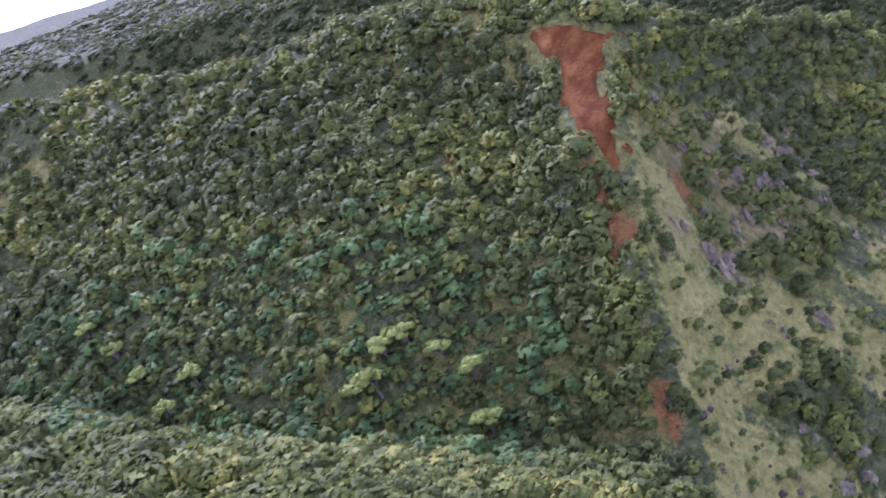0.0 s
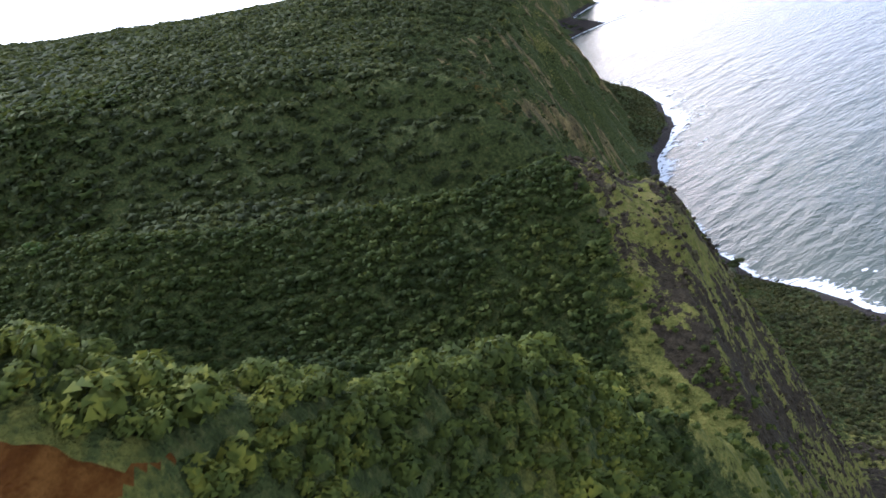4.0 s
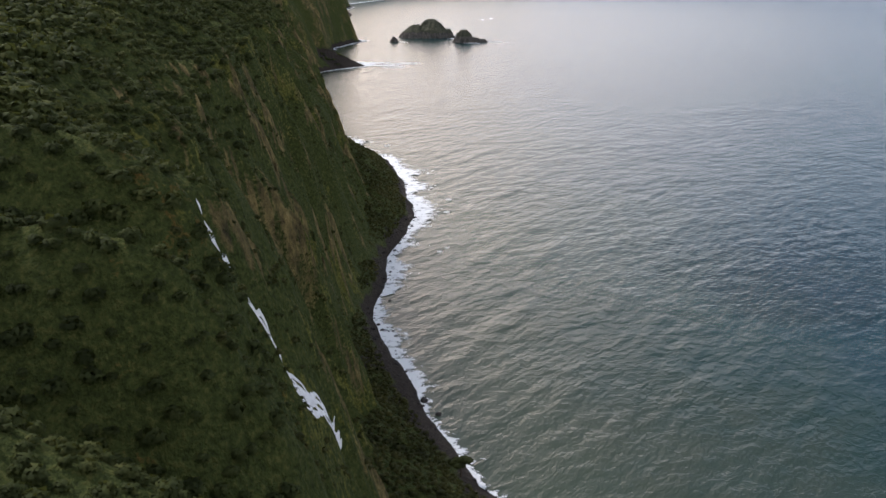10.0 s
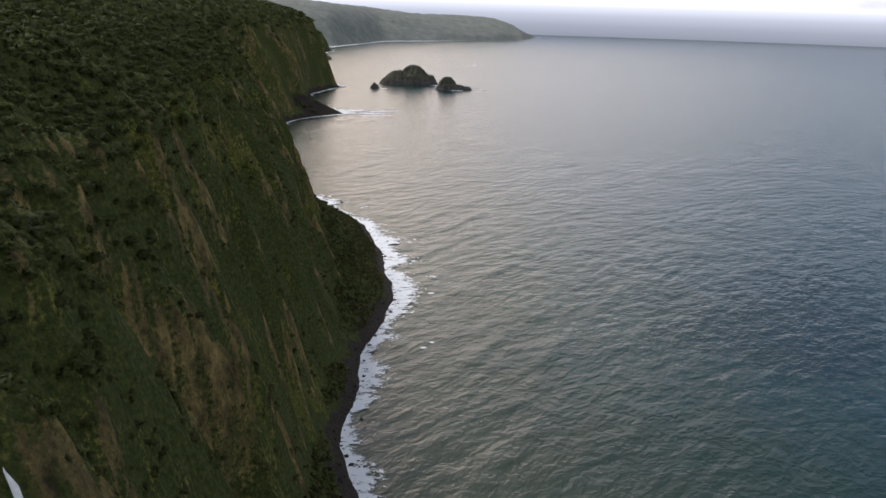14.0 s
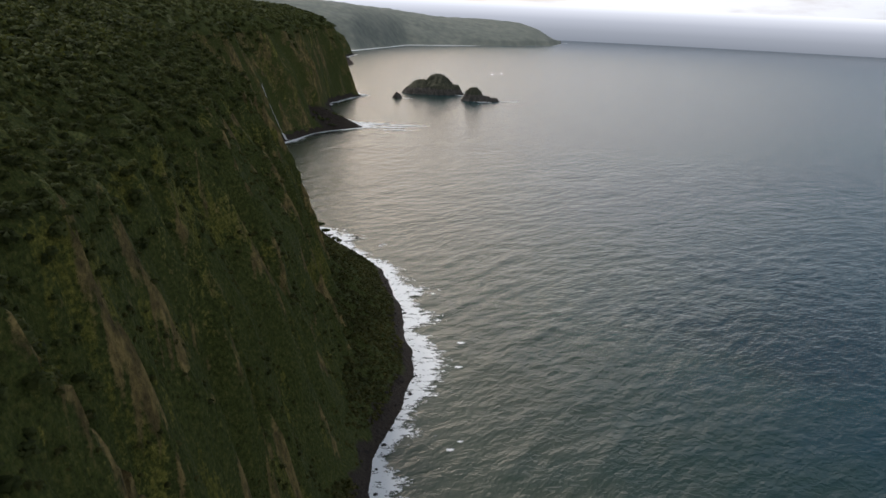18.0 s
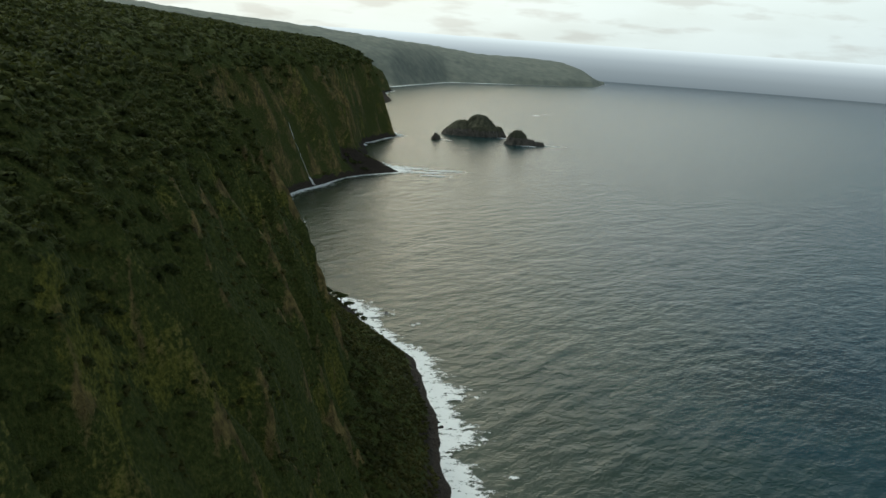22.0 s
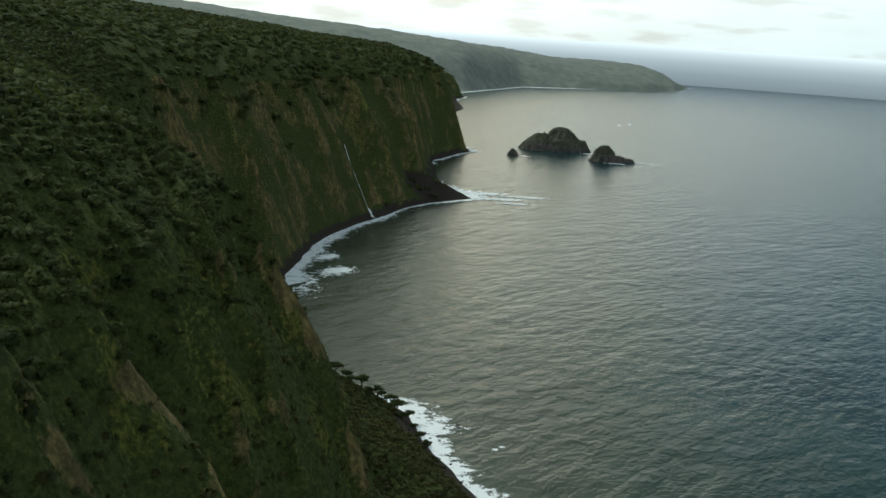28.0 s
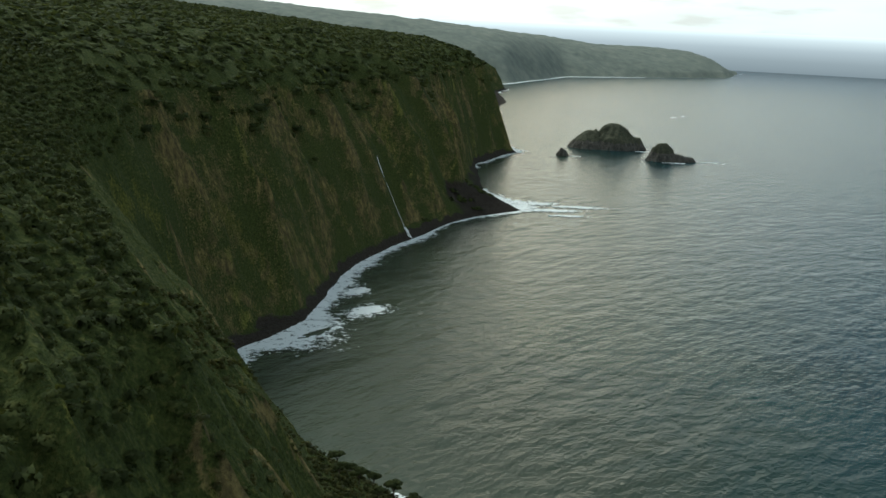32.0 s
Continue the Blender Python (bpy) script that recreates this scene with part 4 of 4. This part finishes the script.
thicket("inland_woods", P[~near], size[~near], FAR, FOREST, "dark green forest on the upland behind", "forest", 0.7)

# shrubs on the cliff faces and aprons
r, x, y, z, s, g, k, e = scatter(-70, 64, -470, 470, 1.9, 3)
rim = ease(y, 3)
dense = np.where(s < 1.0, 0.9, 0.55)
keep = (x >= rim + 5) & (near_fall(x, y) > 3.2) & (z > 3.5) & (r.random(len(x)) < dense * (1 - 0.85 * k) * (1 - 0.6 * g) * (1 - 0.8 * e)) & (fbm(y / 12.0, z / 30.0, 3) > -0.12 - 0.4 * (s < 1.0))
x, y, z, s = x[keep], y[keep], z[keep], s[keep]
size = (0.55 + 0.75 * r.random(len(x)) ** 2) * np.where(s < 1.0, 1.15, 0.9)
thicket("cliff_shrubs", np.stack([x, y, z + 0.15 * size], -1), size, LEAN, CLIFF, "shrubs clinging to the sea cliff and its foot", "shrub", 1.0)

# woods over the bay and on the far plateau
r, x, y, z, s, g, k, e = scatter(-520, 110, 470, 1500, 8.5, 4)
rim = ease(y, 3)
keep = (x < rim + 4) | ((s < 1.4) & (z > 6) & (r.random(len(x)) < 0.35))
x, y, z = x[keep], y[keep], z[keep]
size = 3.1 + 2.8 * r.random(len(x))
thicket("far_woods", np.stack([x, y, z - 0.2 * size], -1), size, FAR, FOREST, "forest over the bay's cliffs", "forest", 0.7)

# ---- surf ----
def surf(y0, y1, step, wide, label):
    """A band of foam along the shore; wide gives its width for each y."""
    ys = np.arange(y0, y1, step)
    V, Yf = np.meshgrid(np.linspace(0, 1, 26), ys)
    w = 1.6 * wide(ys)[:, None] * (0.8 + 0.4 * vnoise(ys / 24.0, ys * 0 + 2.0)[:, None] + 0.22 * vnoise(ys / 8.0, ys * 0 + 6.0)[:, None])
    w = np.maximum(w, 3.0)
    dx = np.gradient(shore_x(ys), ys)[:, None]
    nrm = np.sqrt(1 + dx * dx)
    out = -2.5 + (w + 2.5) * V
    Xf = shore_x(ys)[:, None] + out / nrm
    Yq = Yf - out * dx / nrm
    thick = np.where(V < 0.3, 0.82, 0.82 - 1.1 * ((V - 0.3) / 0.7) ** 0.8)
    thick = thick * np.minimum(1, w / 6.0)
    Zf = 0.22 + 0.5 * np.exp(-((V - 0.5) / 0.14) ** 2) * (0.5 + 0.5 * vnoise(Xf / 7.0, Yq / 7.0)) + 0.15 * vnoise(Xf / 2.0, Yq / 2.0)
    ob = grid_object("surf", Xf, Yq, Zf, FOAM, thick=thick)
    return tagged(ob, label, "surf", kind="stuff")


def widths(*pairs):
    a = np.array(pairs, float)
    return lambda y: np.interp(y, a[:, 0], a[:, 1])


surf(-560, 350, 1.2, widths((-560, 12), (-420, 15), (-350, 16), (-300, 12), (-250, 9), (-180, 12), (-120, 14), (-60, 16), (0, 17), (40, 19), (90, 26), (130, 22), (170, 24), (215, 14), (260, 13), (288, 22), (312, 24), (328, 9), (350, 4)),
     "white surf breaking along the foot of the cliff")
surf(440, 1010, 2.0, widths((440, 3), (475, 14), (500, 36), (540, 40), (580, 26), (640, 17), (700, 12), (750, 15), (800, 10), (850, 12), (880, 16), (905, 34), (930, 42), (960, 26), (1010, 10)),
     "white surf washing round the bay to the rock point")
surf(1150, 1500, 3.0, widths((1150, 8), (1230, 18), (1290, 12), (1320, 22), (1380, 10), (1500, 6)), "thin white surf below the far cliff")
surf(2380, 2620, 6.0, widths((2380, 10), (2500, 14), (2620, 12)), "thin white surf at a small headland")


def foam_patch(cx, cy, rx, ry, turn, label, name="whitecap", full=0.85):
    """A flat broken patch of foam."""
    g = np.linspace(-1, 1, 22)
    U, V = np.meshgrid(g, g)
    rr = np.hypot(U, V)
    X, Y = U * rx, V * ry
    ob = grid_object(name, X, Y, 0.25 + 0.35 * np.exp(-(V / 0.4) ** 2) * (1 - np.clip(rr, 0, 1)), FOAM, thick=full - 0.9 * rr)
    ob.matrix_world = pose(cx, cy, 0, 0, 0, turn)
    return tagged(ob, label, "whitecap", group="whitecaps")


for cx, cy, rx, ry, turn in [(58, -314, 4.5, 2, 30), (61, -318, 2.5, 1.5, 10), (44, -41, 5, 2, 25), (49, -34, 4, 1.5, 20), (60, 45, 6, 2.5, 10), (66, 78, 6, 2.5, 5),
                             (42, 273, 3.5, 2.2, 30), (45, 276, 4.5, 1.6, 10), (418, 1921, 16, 4, 0), (447, 1962, 12, 4, 0)]:
    foam_patch(cx, cy, rx, ry, turn, "small white breaking wave on the open water")
for cx, cy, rx, ry, turn in [(96, 903, 36, 10, 8), (122, 925, 34, 8, 0), (85, 935, 26, 12, 20), (108, 880, 22, 6, 6), (-42, 560, 20, 13, 60), (-52, 600, 16, 10, 70)]:
    foam_patch(cx, cy, rx, ry, turn, "white wash trailing off the dark rock point", "foam_streak", 1.15)
for cx, cy, rx, ry, turn in [(330, 1285, 26, 3.5, 0), (262, 1372, 12, 3, 0), (160, 1293, 12, 2.5, 0), (285, 1268, 22, 2.5, 0)]:
    foam_patch(cx, cy, rx, ry, turn, "white wash at the foot of the islets", "foam_streak", 1.1)
# pale beach line under the headland
bx = np.linspace(110, 640, 90)
by = np.interp(bx, [60, 153, 359, 656, 972, 1085], [2700, 2760, 3240, 3420, 3620, 3950]) - 16
U, Bx = np.meshgrid(np.array([-1, -0.5, 0, 0.5, 1.0]), bx)
beach = grid_object("surf", Bx, by[:, None] + U * np.interp(bx, [110, 300, 520, 640], [40, 36, 26, 8])[:, None], 0.6 + 0 * U, FOAM, thick=0.9 - 0.6 * np.abs(U))
tagged(beach, "long white surf line on the far beach", "surf", kind="stuff")
bx = np.linspace(640, 1130, 90)
by = np.interp(bx, [640, 972, 1085, 1130], [3410, 3620, 3950, 4010]) - 14
U, Bx = np.meshgrid(np.array([-1, -0.5, 0, 0.5, 1.0]), bx)
beach = grid_object("surf", Bx, by[:, None] + U * np.interp(bx, [640, 950, 1130], [8, 16, 10])[:, None], 0.6 + 0 * U, FOAM, thick=0.55 - 0.5 * np.abs(U))
tagged(beach, "broken white surf under the far headland", "surf", kind="stuff")


# ---- waterfalls ----
def cascade(name, line, width, parent, lift=0.5, strands=5):
    """A falling sheet of water along a line in the plan, lying on the rock, frayed into strands."""
    line = np.array(line, float)
    seg = np.concatenate([[0], np.cumsum(np.hypot(*np.diff(line, axis=0).T))])
    u = np.linspace(0, seg[-1], max(24, int(seg[-1] / 0.2)))
    cx, cy = np.interp(u, seg, line[:, 0]), np.interp(u, seg, line[:, 1])
    tx, ty = np.gradient(cx), np.gradient(cy)
    ln = np.hypot(tx, ty)
    nx, ny = -ty / ln, tx / ln
    V, F = [], []
    for sidx in range(strands):
        at = (sidx / max(1, strands - 1) - 0.5) * width
        wob = width * (0.26 * vnoise(u / 3.4 + 13 * sidx, u * 0 + sidx) + 0.12 * vnoise(u / 0.8 + 5 * sidx, u * 0 + sidx))
        half = width / strands * (0.80 + 0.5 * vnoise(u / 1.6, u * 0 + 7 * sidx))
        half = np.maximum(half * np.clip(np.minimum(u, seg[-1] - u) / 1.5 + 0.15, 0, 1), 0.04)
        for side, up in ((-1, 0.0), (0, 0.35), (1, 0.0)):
            px, py = cx + nx * (at + wob + side * half), cy + ny * (at + wob + side * half)
            V.append(np.stack([px, py, height(px, py) + lift + up], -1))
        base = sidx * 3 * len(u)
        for j in range(len(u) - 1):
            for q in range(2):
                a = base + q * len(u) + j
                F.append((a, a + 1, a + len(u) + 1, a + len(u)))
    return mesh_object(name, np.concatenate(V), F, FALLING, parent=parent)


fall = tagged(new("waterfall"), "tall white waterfall dropping down the cliff in steps", "waterfall")
cascade("upper_cascade", [(-47.5, -368), (-46.5, -368.8)], 0.42, fall, strands=1)
cascade("second_cascade", [(-46.2, -369), (-43.8, -369.2)], 0.5, fall, strands=1)
cascade("middle_cascade", [(-43.7, -369.2), (-41.6, -369.3)], 0.7, fall, strands=1)
cascade("lower_cascade", FALL[3:], 1.45, fall, strands=4)
far_fall = tagged(new("waterfall"), "thin white waterfall dropping into the bay", "waterfall")
cascade("upper_cascade", [(-53, 765), (-48, 765), (-42, 765.5)], 0.8, far_fall, strands=2)
cascade("middle_cascade", [(-42, 765.5), (-30.5, 765.5)], 0.28, far_fall, strands=1)
cascade("lower_cascade", [(-30, 765.5), (-27, 760), (-25, 757)], 2.4, far_fall)

# ---- the red scar on the first ridge ----
sy, sx = np.meshgrid(np.linspace(-666, -640, 90), np.linspace(-72, -50, 76), indexing="ij")
edge = scar_inside(sx, sy) + 0.7 * fbm(sx / 2.2, sy / 2.2, 3)
lift = np.clip(0.22 + 0.5 * np.minimum(edge, 0), -1.2, 0.22)
tagged(grid_object("red_scar", sx, sy, height(sx, sy) + lift, EARTH), "bare red earth scar on the crest of the ridge", "scar", kind="structure")


# ---- boulders ----
def boulder_mesh(seed):
    bm = bmesh.new()
    bmesh.ops.create_icosphere(bm, subdivisions=2, radius=1.0)
    for v in bm.verts:
        q = v.co * 1.3 + Vector((seed * 7.1, 0, 0))
        v.co *= 0.8 + 0.45 * noise.noise(q) + 0.15 * noise.noise(q * 2.7)
        v.co.z *= 0.75
    me = bpy.data.meshes.new("boulder")
    bm.to_mesh(me)
    bm.free()
    me.materials.append(BOULDER)
    return me


BOULDERS = [boulder_mesh(k) for k in range(4)]
r = np.random.default_rng(11)


def boulder(x, y, z, size, label="dark wet boulder on the shore"):
    ob = new("boulder", BOULDERS[r.integers(0, 4)])
    ob.matrix_world = pose(x, y, z, r.random() * 30, r.random() * 30, r.random() * 360) @ Matrix.Diagonal((size * (0.8 + 0.5 * r.random()), size, size * (0.7 + 0.4 * r.random()), 1))
    return tagged(ob, label, "boulder", group="boulders along the shore")


boulder(13.5, -229, 0.2, 2.2, "large dark boulder standing in the surf")
boulder(17, -240, 0.2, 1.3, "dark boulder standing in the surf")
boulder(29, 296, 0.0, 1.6, "dark boulder off the tip of the apron")
for _ in range(150):
    by_ = r.uniform(-420, 345)
    bo = r.normal(1.5, 2.2)
    bx_ = float(shore_x(np.array([by_]))[0]) - bo
    boulder(bx_, by_, max(0.0, float(height(np.array([bx_]), np.array([by_]))[0])) + 0.15, 0.45 + 0.9 * r.random() ** 2)


# ---- single trees ----
def tree(x, y, tall, spread_, leaf_material, label, group, bush=90):
    z = float(height(np.array([x]), np.array([y]))[0]) - 0.3
    root = empty_at("tree", x, y, z)
    bm = bmesh.new()
    rr = random.Random(int(abs(x * 13 + y * 7)))

    def limb(a, b, ra, rb):
        d = b - a
        m = Matrix.Translation((a + b) / 2) @ d.to_track_quat("Z", "Y").to_matrix().to_4x4()
        bmesh.ops.create_cone(bm, cap_ends=True, segments=6, radius1=ra, radius2=rb, depth=d.length, matrix=m)

    top = Vector((0.1 * tall * rr.uniform(-1, 1), 0.1 * tall * rr.uniform(-1, 1), tall * 0.62))
    limb(Vector((0, 0, 0)), top, 0.045 * tall, 0.022 * tall)
    tips = []
    for q in range(6):
        a = q * 1.05 + rr.uniform(-0.3, 0.3)
        tip = top + Vector((math.cos(a) * spread_ * 0.6, math.sin(a) * spread_ * 0.6, tall * rr.uniform(0.12, 0.34)))
        limb(top * rr.uniform(0.65, 0.95), tip, 0.018 * tall, 0.008 * tall)
        tips.append(tip)
    me = bpy.data.meshes.new("trunk")
    bm.to_mesh(me)
    bm.free()
    me.materials.append(BARK)
    tr = new("trunk", me)
    tr.parent = root
    tips.append(top + Vector((0, 0, tall * 0.3)))
    shp = crown_shape(2 * bush, 0.22, int(tall * 10) + int(abs(y)) % 7)
    thicket("crown", np.array([tuple(t) for t in tips]), np.array([spread_ * rr.uniform(0.42, 0.6) for _ in tips]), [shp], leaf_material, "", "", 0.8, parent=root)
    return tagged(root, label, "tree", group=group)


for x, y in [(-128, -680), (-122, -682), (-118, -684), (-81, -682), (-82, -685), (-79, -681), (-75, -681), (-72, -682), (-84, -686), (-70, -686), (-108, -684), (-112, -687)]:
    tree(x, y, 3.2 + (abs(x) % 3) * 0.4, 1.6, PALE, "pale silvery-green tree in the gully", "pale trees in the gully", 60)
tree(17, -289, 6, 3.4, FOREST, "dark leafy tree above the surf", "trees at the shore")
for x, y, hgt in [(-13, 316, 6.0), (3, 296, 6.5), (-20, 322, 4.5), (6, 290, 4.0), (10, 284, 3.5), (-4, 309, 4.0), (15, 262, 4.0), (-28, 318, 5.0), (-24, 308, 5.5), (-17, 303, 5.0), (-9, 301, 4.5), (-6, 316, 5.0), (0, 305, 5.0), (-33, 326, 5.0), (8, 297, 4.5), (-30, 300, 5.0), (13, 275, 4.0)]:
    tree(x, y, hgt, hgt * 0.5, FOREST, "dark wind-bent tree on the green apron above the surf", "trees on the apron")


# ---- outcrops of pale rock on the grassy faces ----
def outcrop_mesh(seed):
    bm = bmesh.new()
    bmesh.ops.create_icosphere(bm, subdivisions=3, radius=1.0)
    for v in bm.verts:
        q = v.co * 1.1 + Vector((0, seed * 5.3, 0))
        step_ = 0.12 * round(noise.noise(q * 2.2) * 4)
        v.co *= 0.75 + 0.4 * noise.noise(q) + step_
        v.co.x *= 0.8
    me = bpy.data.meshes.new("rock_outcrop")
    bm.to_mesh(me)
    bm.free()
    me.materials.append(PALE_ROCK)
    return me


OUTCROPS = [outcrop_mesh(k) for k in range(5)]
r = np.random.default_rng(23)
made = 0
while made < 110:
    if made < 85:
        ox, oy = r.uniform(-56, -22), r.uniform(-695, -585)
        if ox < -50 + 0.29 * (oy + 655):
            continue
    else:
        ox, oy = r.uniform(-32, -8), r.uniform(-512, -462)
    oz = float(height(np.array([ox]), np.array([oy]))[0])
    if oz < 40:
        continue
    size = 0.35 + 0.75 * r.random() ** 2
    ob = new("rock_outcrop", OUTCROPS[r.integers(0, 5)])
    ob.matrix_world = pose(ox, oy, oz - 0.1 * size, r.uniform(-15, 15), r.uniform(-15, 15), r.random() * 360) @ Matrix.Diagonal((size, size * r.uniform(0.8, 1.4), size * r.uniform(1.0, 2.0), 1))
    tagged(ob, "grey weathered rock outcrop among dry grass", "rock", group="rock outcrops on the grassy faces")
    made += 1


for cx, cy, count_ in [(-47.2, -627, 9), (-48, -644, 7), (-50, -655, 7), (-37.6, -627, 8), (-33.2, -616.5, 9), (-52.6, -648, 6), (-41.8, -639, 6), (-46.5, -634, 6), (-50.2, -661, 5)]:
    for _ in range(count_):
        ox, oy = cx + r.normal(0, 1.0), cy + r.normal(0, 1.9)
        oz = float(height(np.array([ox]), np.array([oy]))[0])
        size = 0.45 + 0.8 * r.random() ** 1.5
        ob = new("rock_outcrop", OUTCROPS[r.integers(0, 5)])
        ob.matrix_world = pose(ox, oy, oz, r.uniform(-15, 15), r.uniform(-15, 15), r.random() * 360) @ Matrix.Diagonal((size, size * r.uniform(0.8, 1.4), size * r.uniform(1.2, 2.2), 1))
        tagged(ob, "grey weathered rock standing out of the steep grass", "rock", group="rock outcrops on the grassy faces")


# small dark crags and tufts over the seaward faces
def rock_shape(me):
    return np.array([tuple(v.co) for v in me.vertices]), np.array([tuple(p.vertices) for p in me.polygons])


def crags(x0, x1, y0, y1, step, seed, inside, least, label):
    r, x, y, z, s, g, k, e = scatter(x0, x1, y0, y1, step, seed)
    keep = inside(x, y) & (z > 18) & (fbm(x / 5.0 + 8, y / 5.0 + z / 6.0, 3) + 0.5 * r.random(len(x)) > least)
    x, y, z = x[keep], y[keep], z[keep]
    size = 0.22 + 0.5 * r.random(len(x)) ** 2
    return thicket("crags", np.stack([x, y, z - 0.1 * size], -1), size, [rock_shape(m) for m in BOULDERS], CRAG, label, "rock", 1.2)


crags(-38, 14, -522, -452, 1.1, 31, lambda x, y: x > -37 + 0.25 * np.abs(y + 496), 0.16, "dark weathered crags speckling the tan grass of the ridge end")
crags(-56, -15, -700, -580, 1.7, 32, lambda x, y: x > -50 + 0.29 * (y + 655), 0.62, "grey crags in the grass under the red scar")
r, x, y, z, s, g, k, e = scatter(-56, 6, -705, -452, 1.5, 33)
keep = (g > 0.3) & (fbm(x / 8.0 + 50, y / 8.0, 3) + 0.35 * r.random(len(x)) > np.where(y > -530, 0.42, 0.0)) & ~in_scar(x, y) & (z > 14)
size = 0.35 + 0.8 * r.random(len(x)) ** 2.5
thicket("low_shrubs", np.stack([x, y, z + 0.1 * size], -1)[keep], size[keep], SPARE, SCRUB, "small olive shrubs dotted over the grassy faces", "shrub", 0.9)


# ---- driftwood ----
bm = bmesh.new()
for k in range(9):
    a = Vector((k * 0.9, 0.25 * math.sin(k * 0.9), 0.35 + 0.05 * k))
    b = Vector(((k + 1) * 0.9, 0.25 * math.sin((k + 1) * 0.9), 0.35 + 0.05 * (k + 1)))
    d = b - a
    bmesh.ops.create_cone(bm, cap_ends=True, segments=8, radius1=0.34 - 0.03 * k, radius2=0.31 - 0.03 * k, depth=d.length * 1.04,
                          matrix=Matrix.Translation((a + b) / 2) @ d.to_track_quat("Z", "Y").to_matrix().to_4x4())
me = bpy.data.meshes.new("driftwood_log")
bm.to_mesh(me)
bm.free()
me.materials.append(make_plain("bleached_wood", (0.5, 0.47, 0.42)))
log = new("driftwood_log", me)
log.matrix_world = pose(30, -314, float(height(np.array([31.0]), np.array([-314.0]))[0]) + 0.1, 0, 0, 20)
tagged(log, "bleached driftwood log lying on the dark shore", "log")
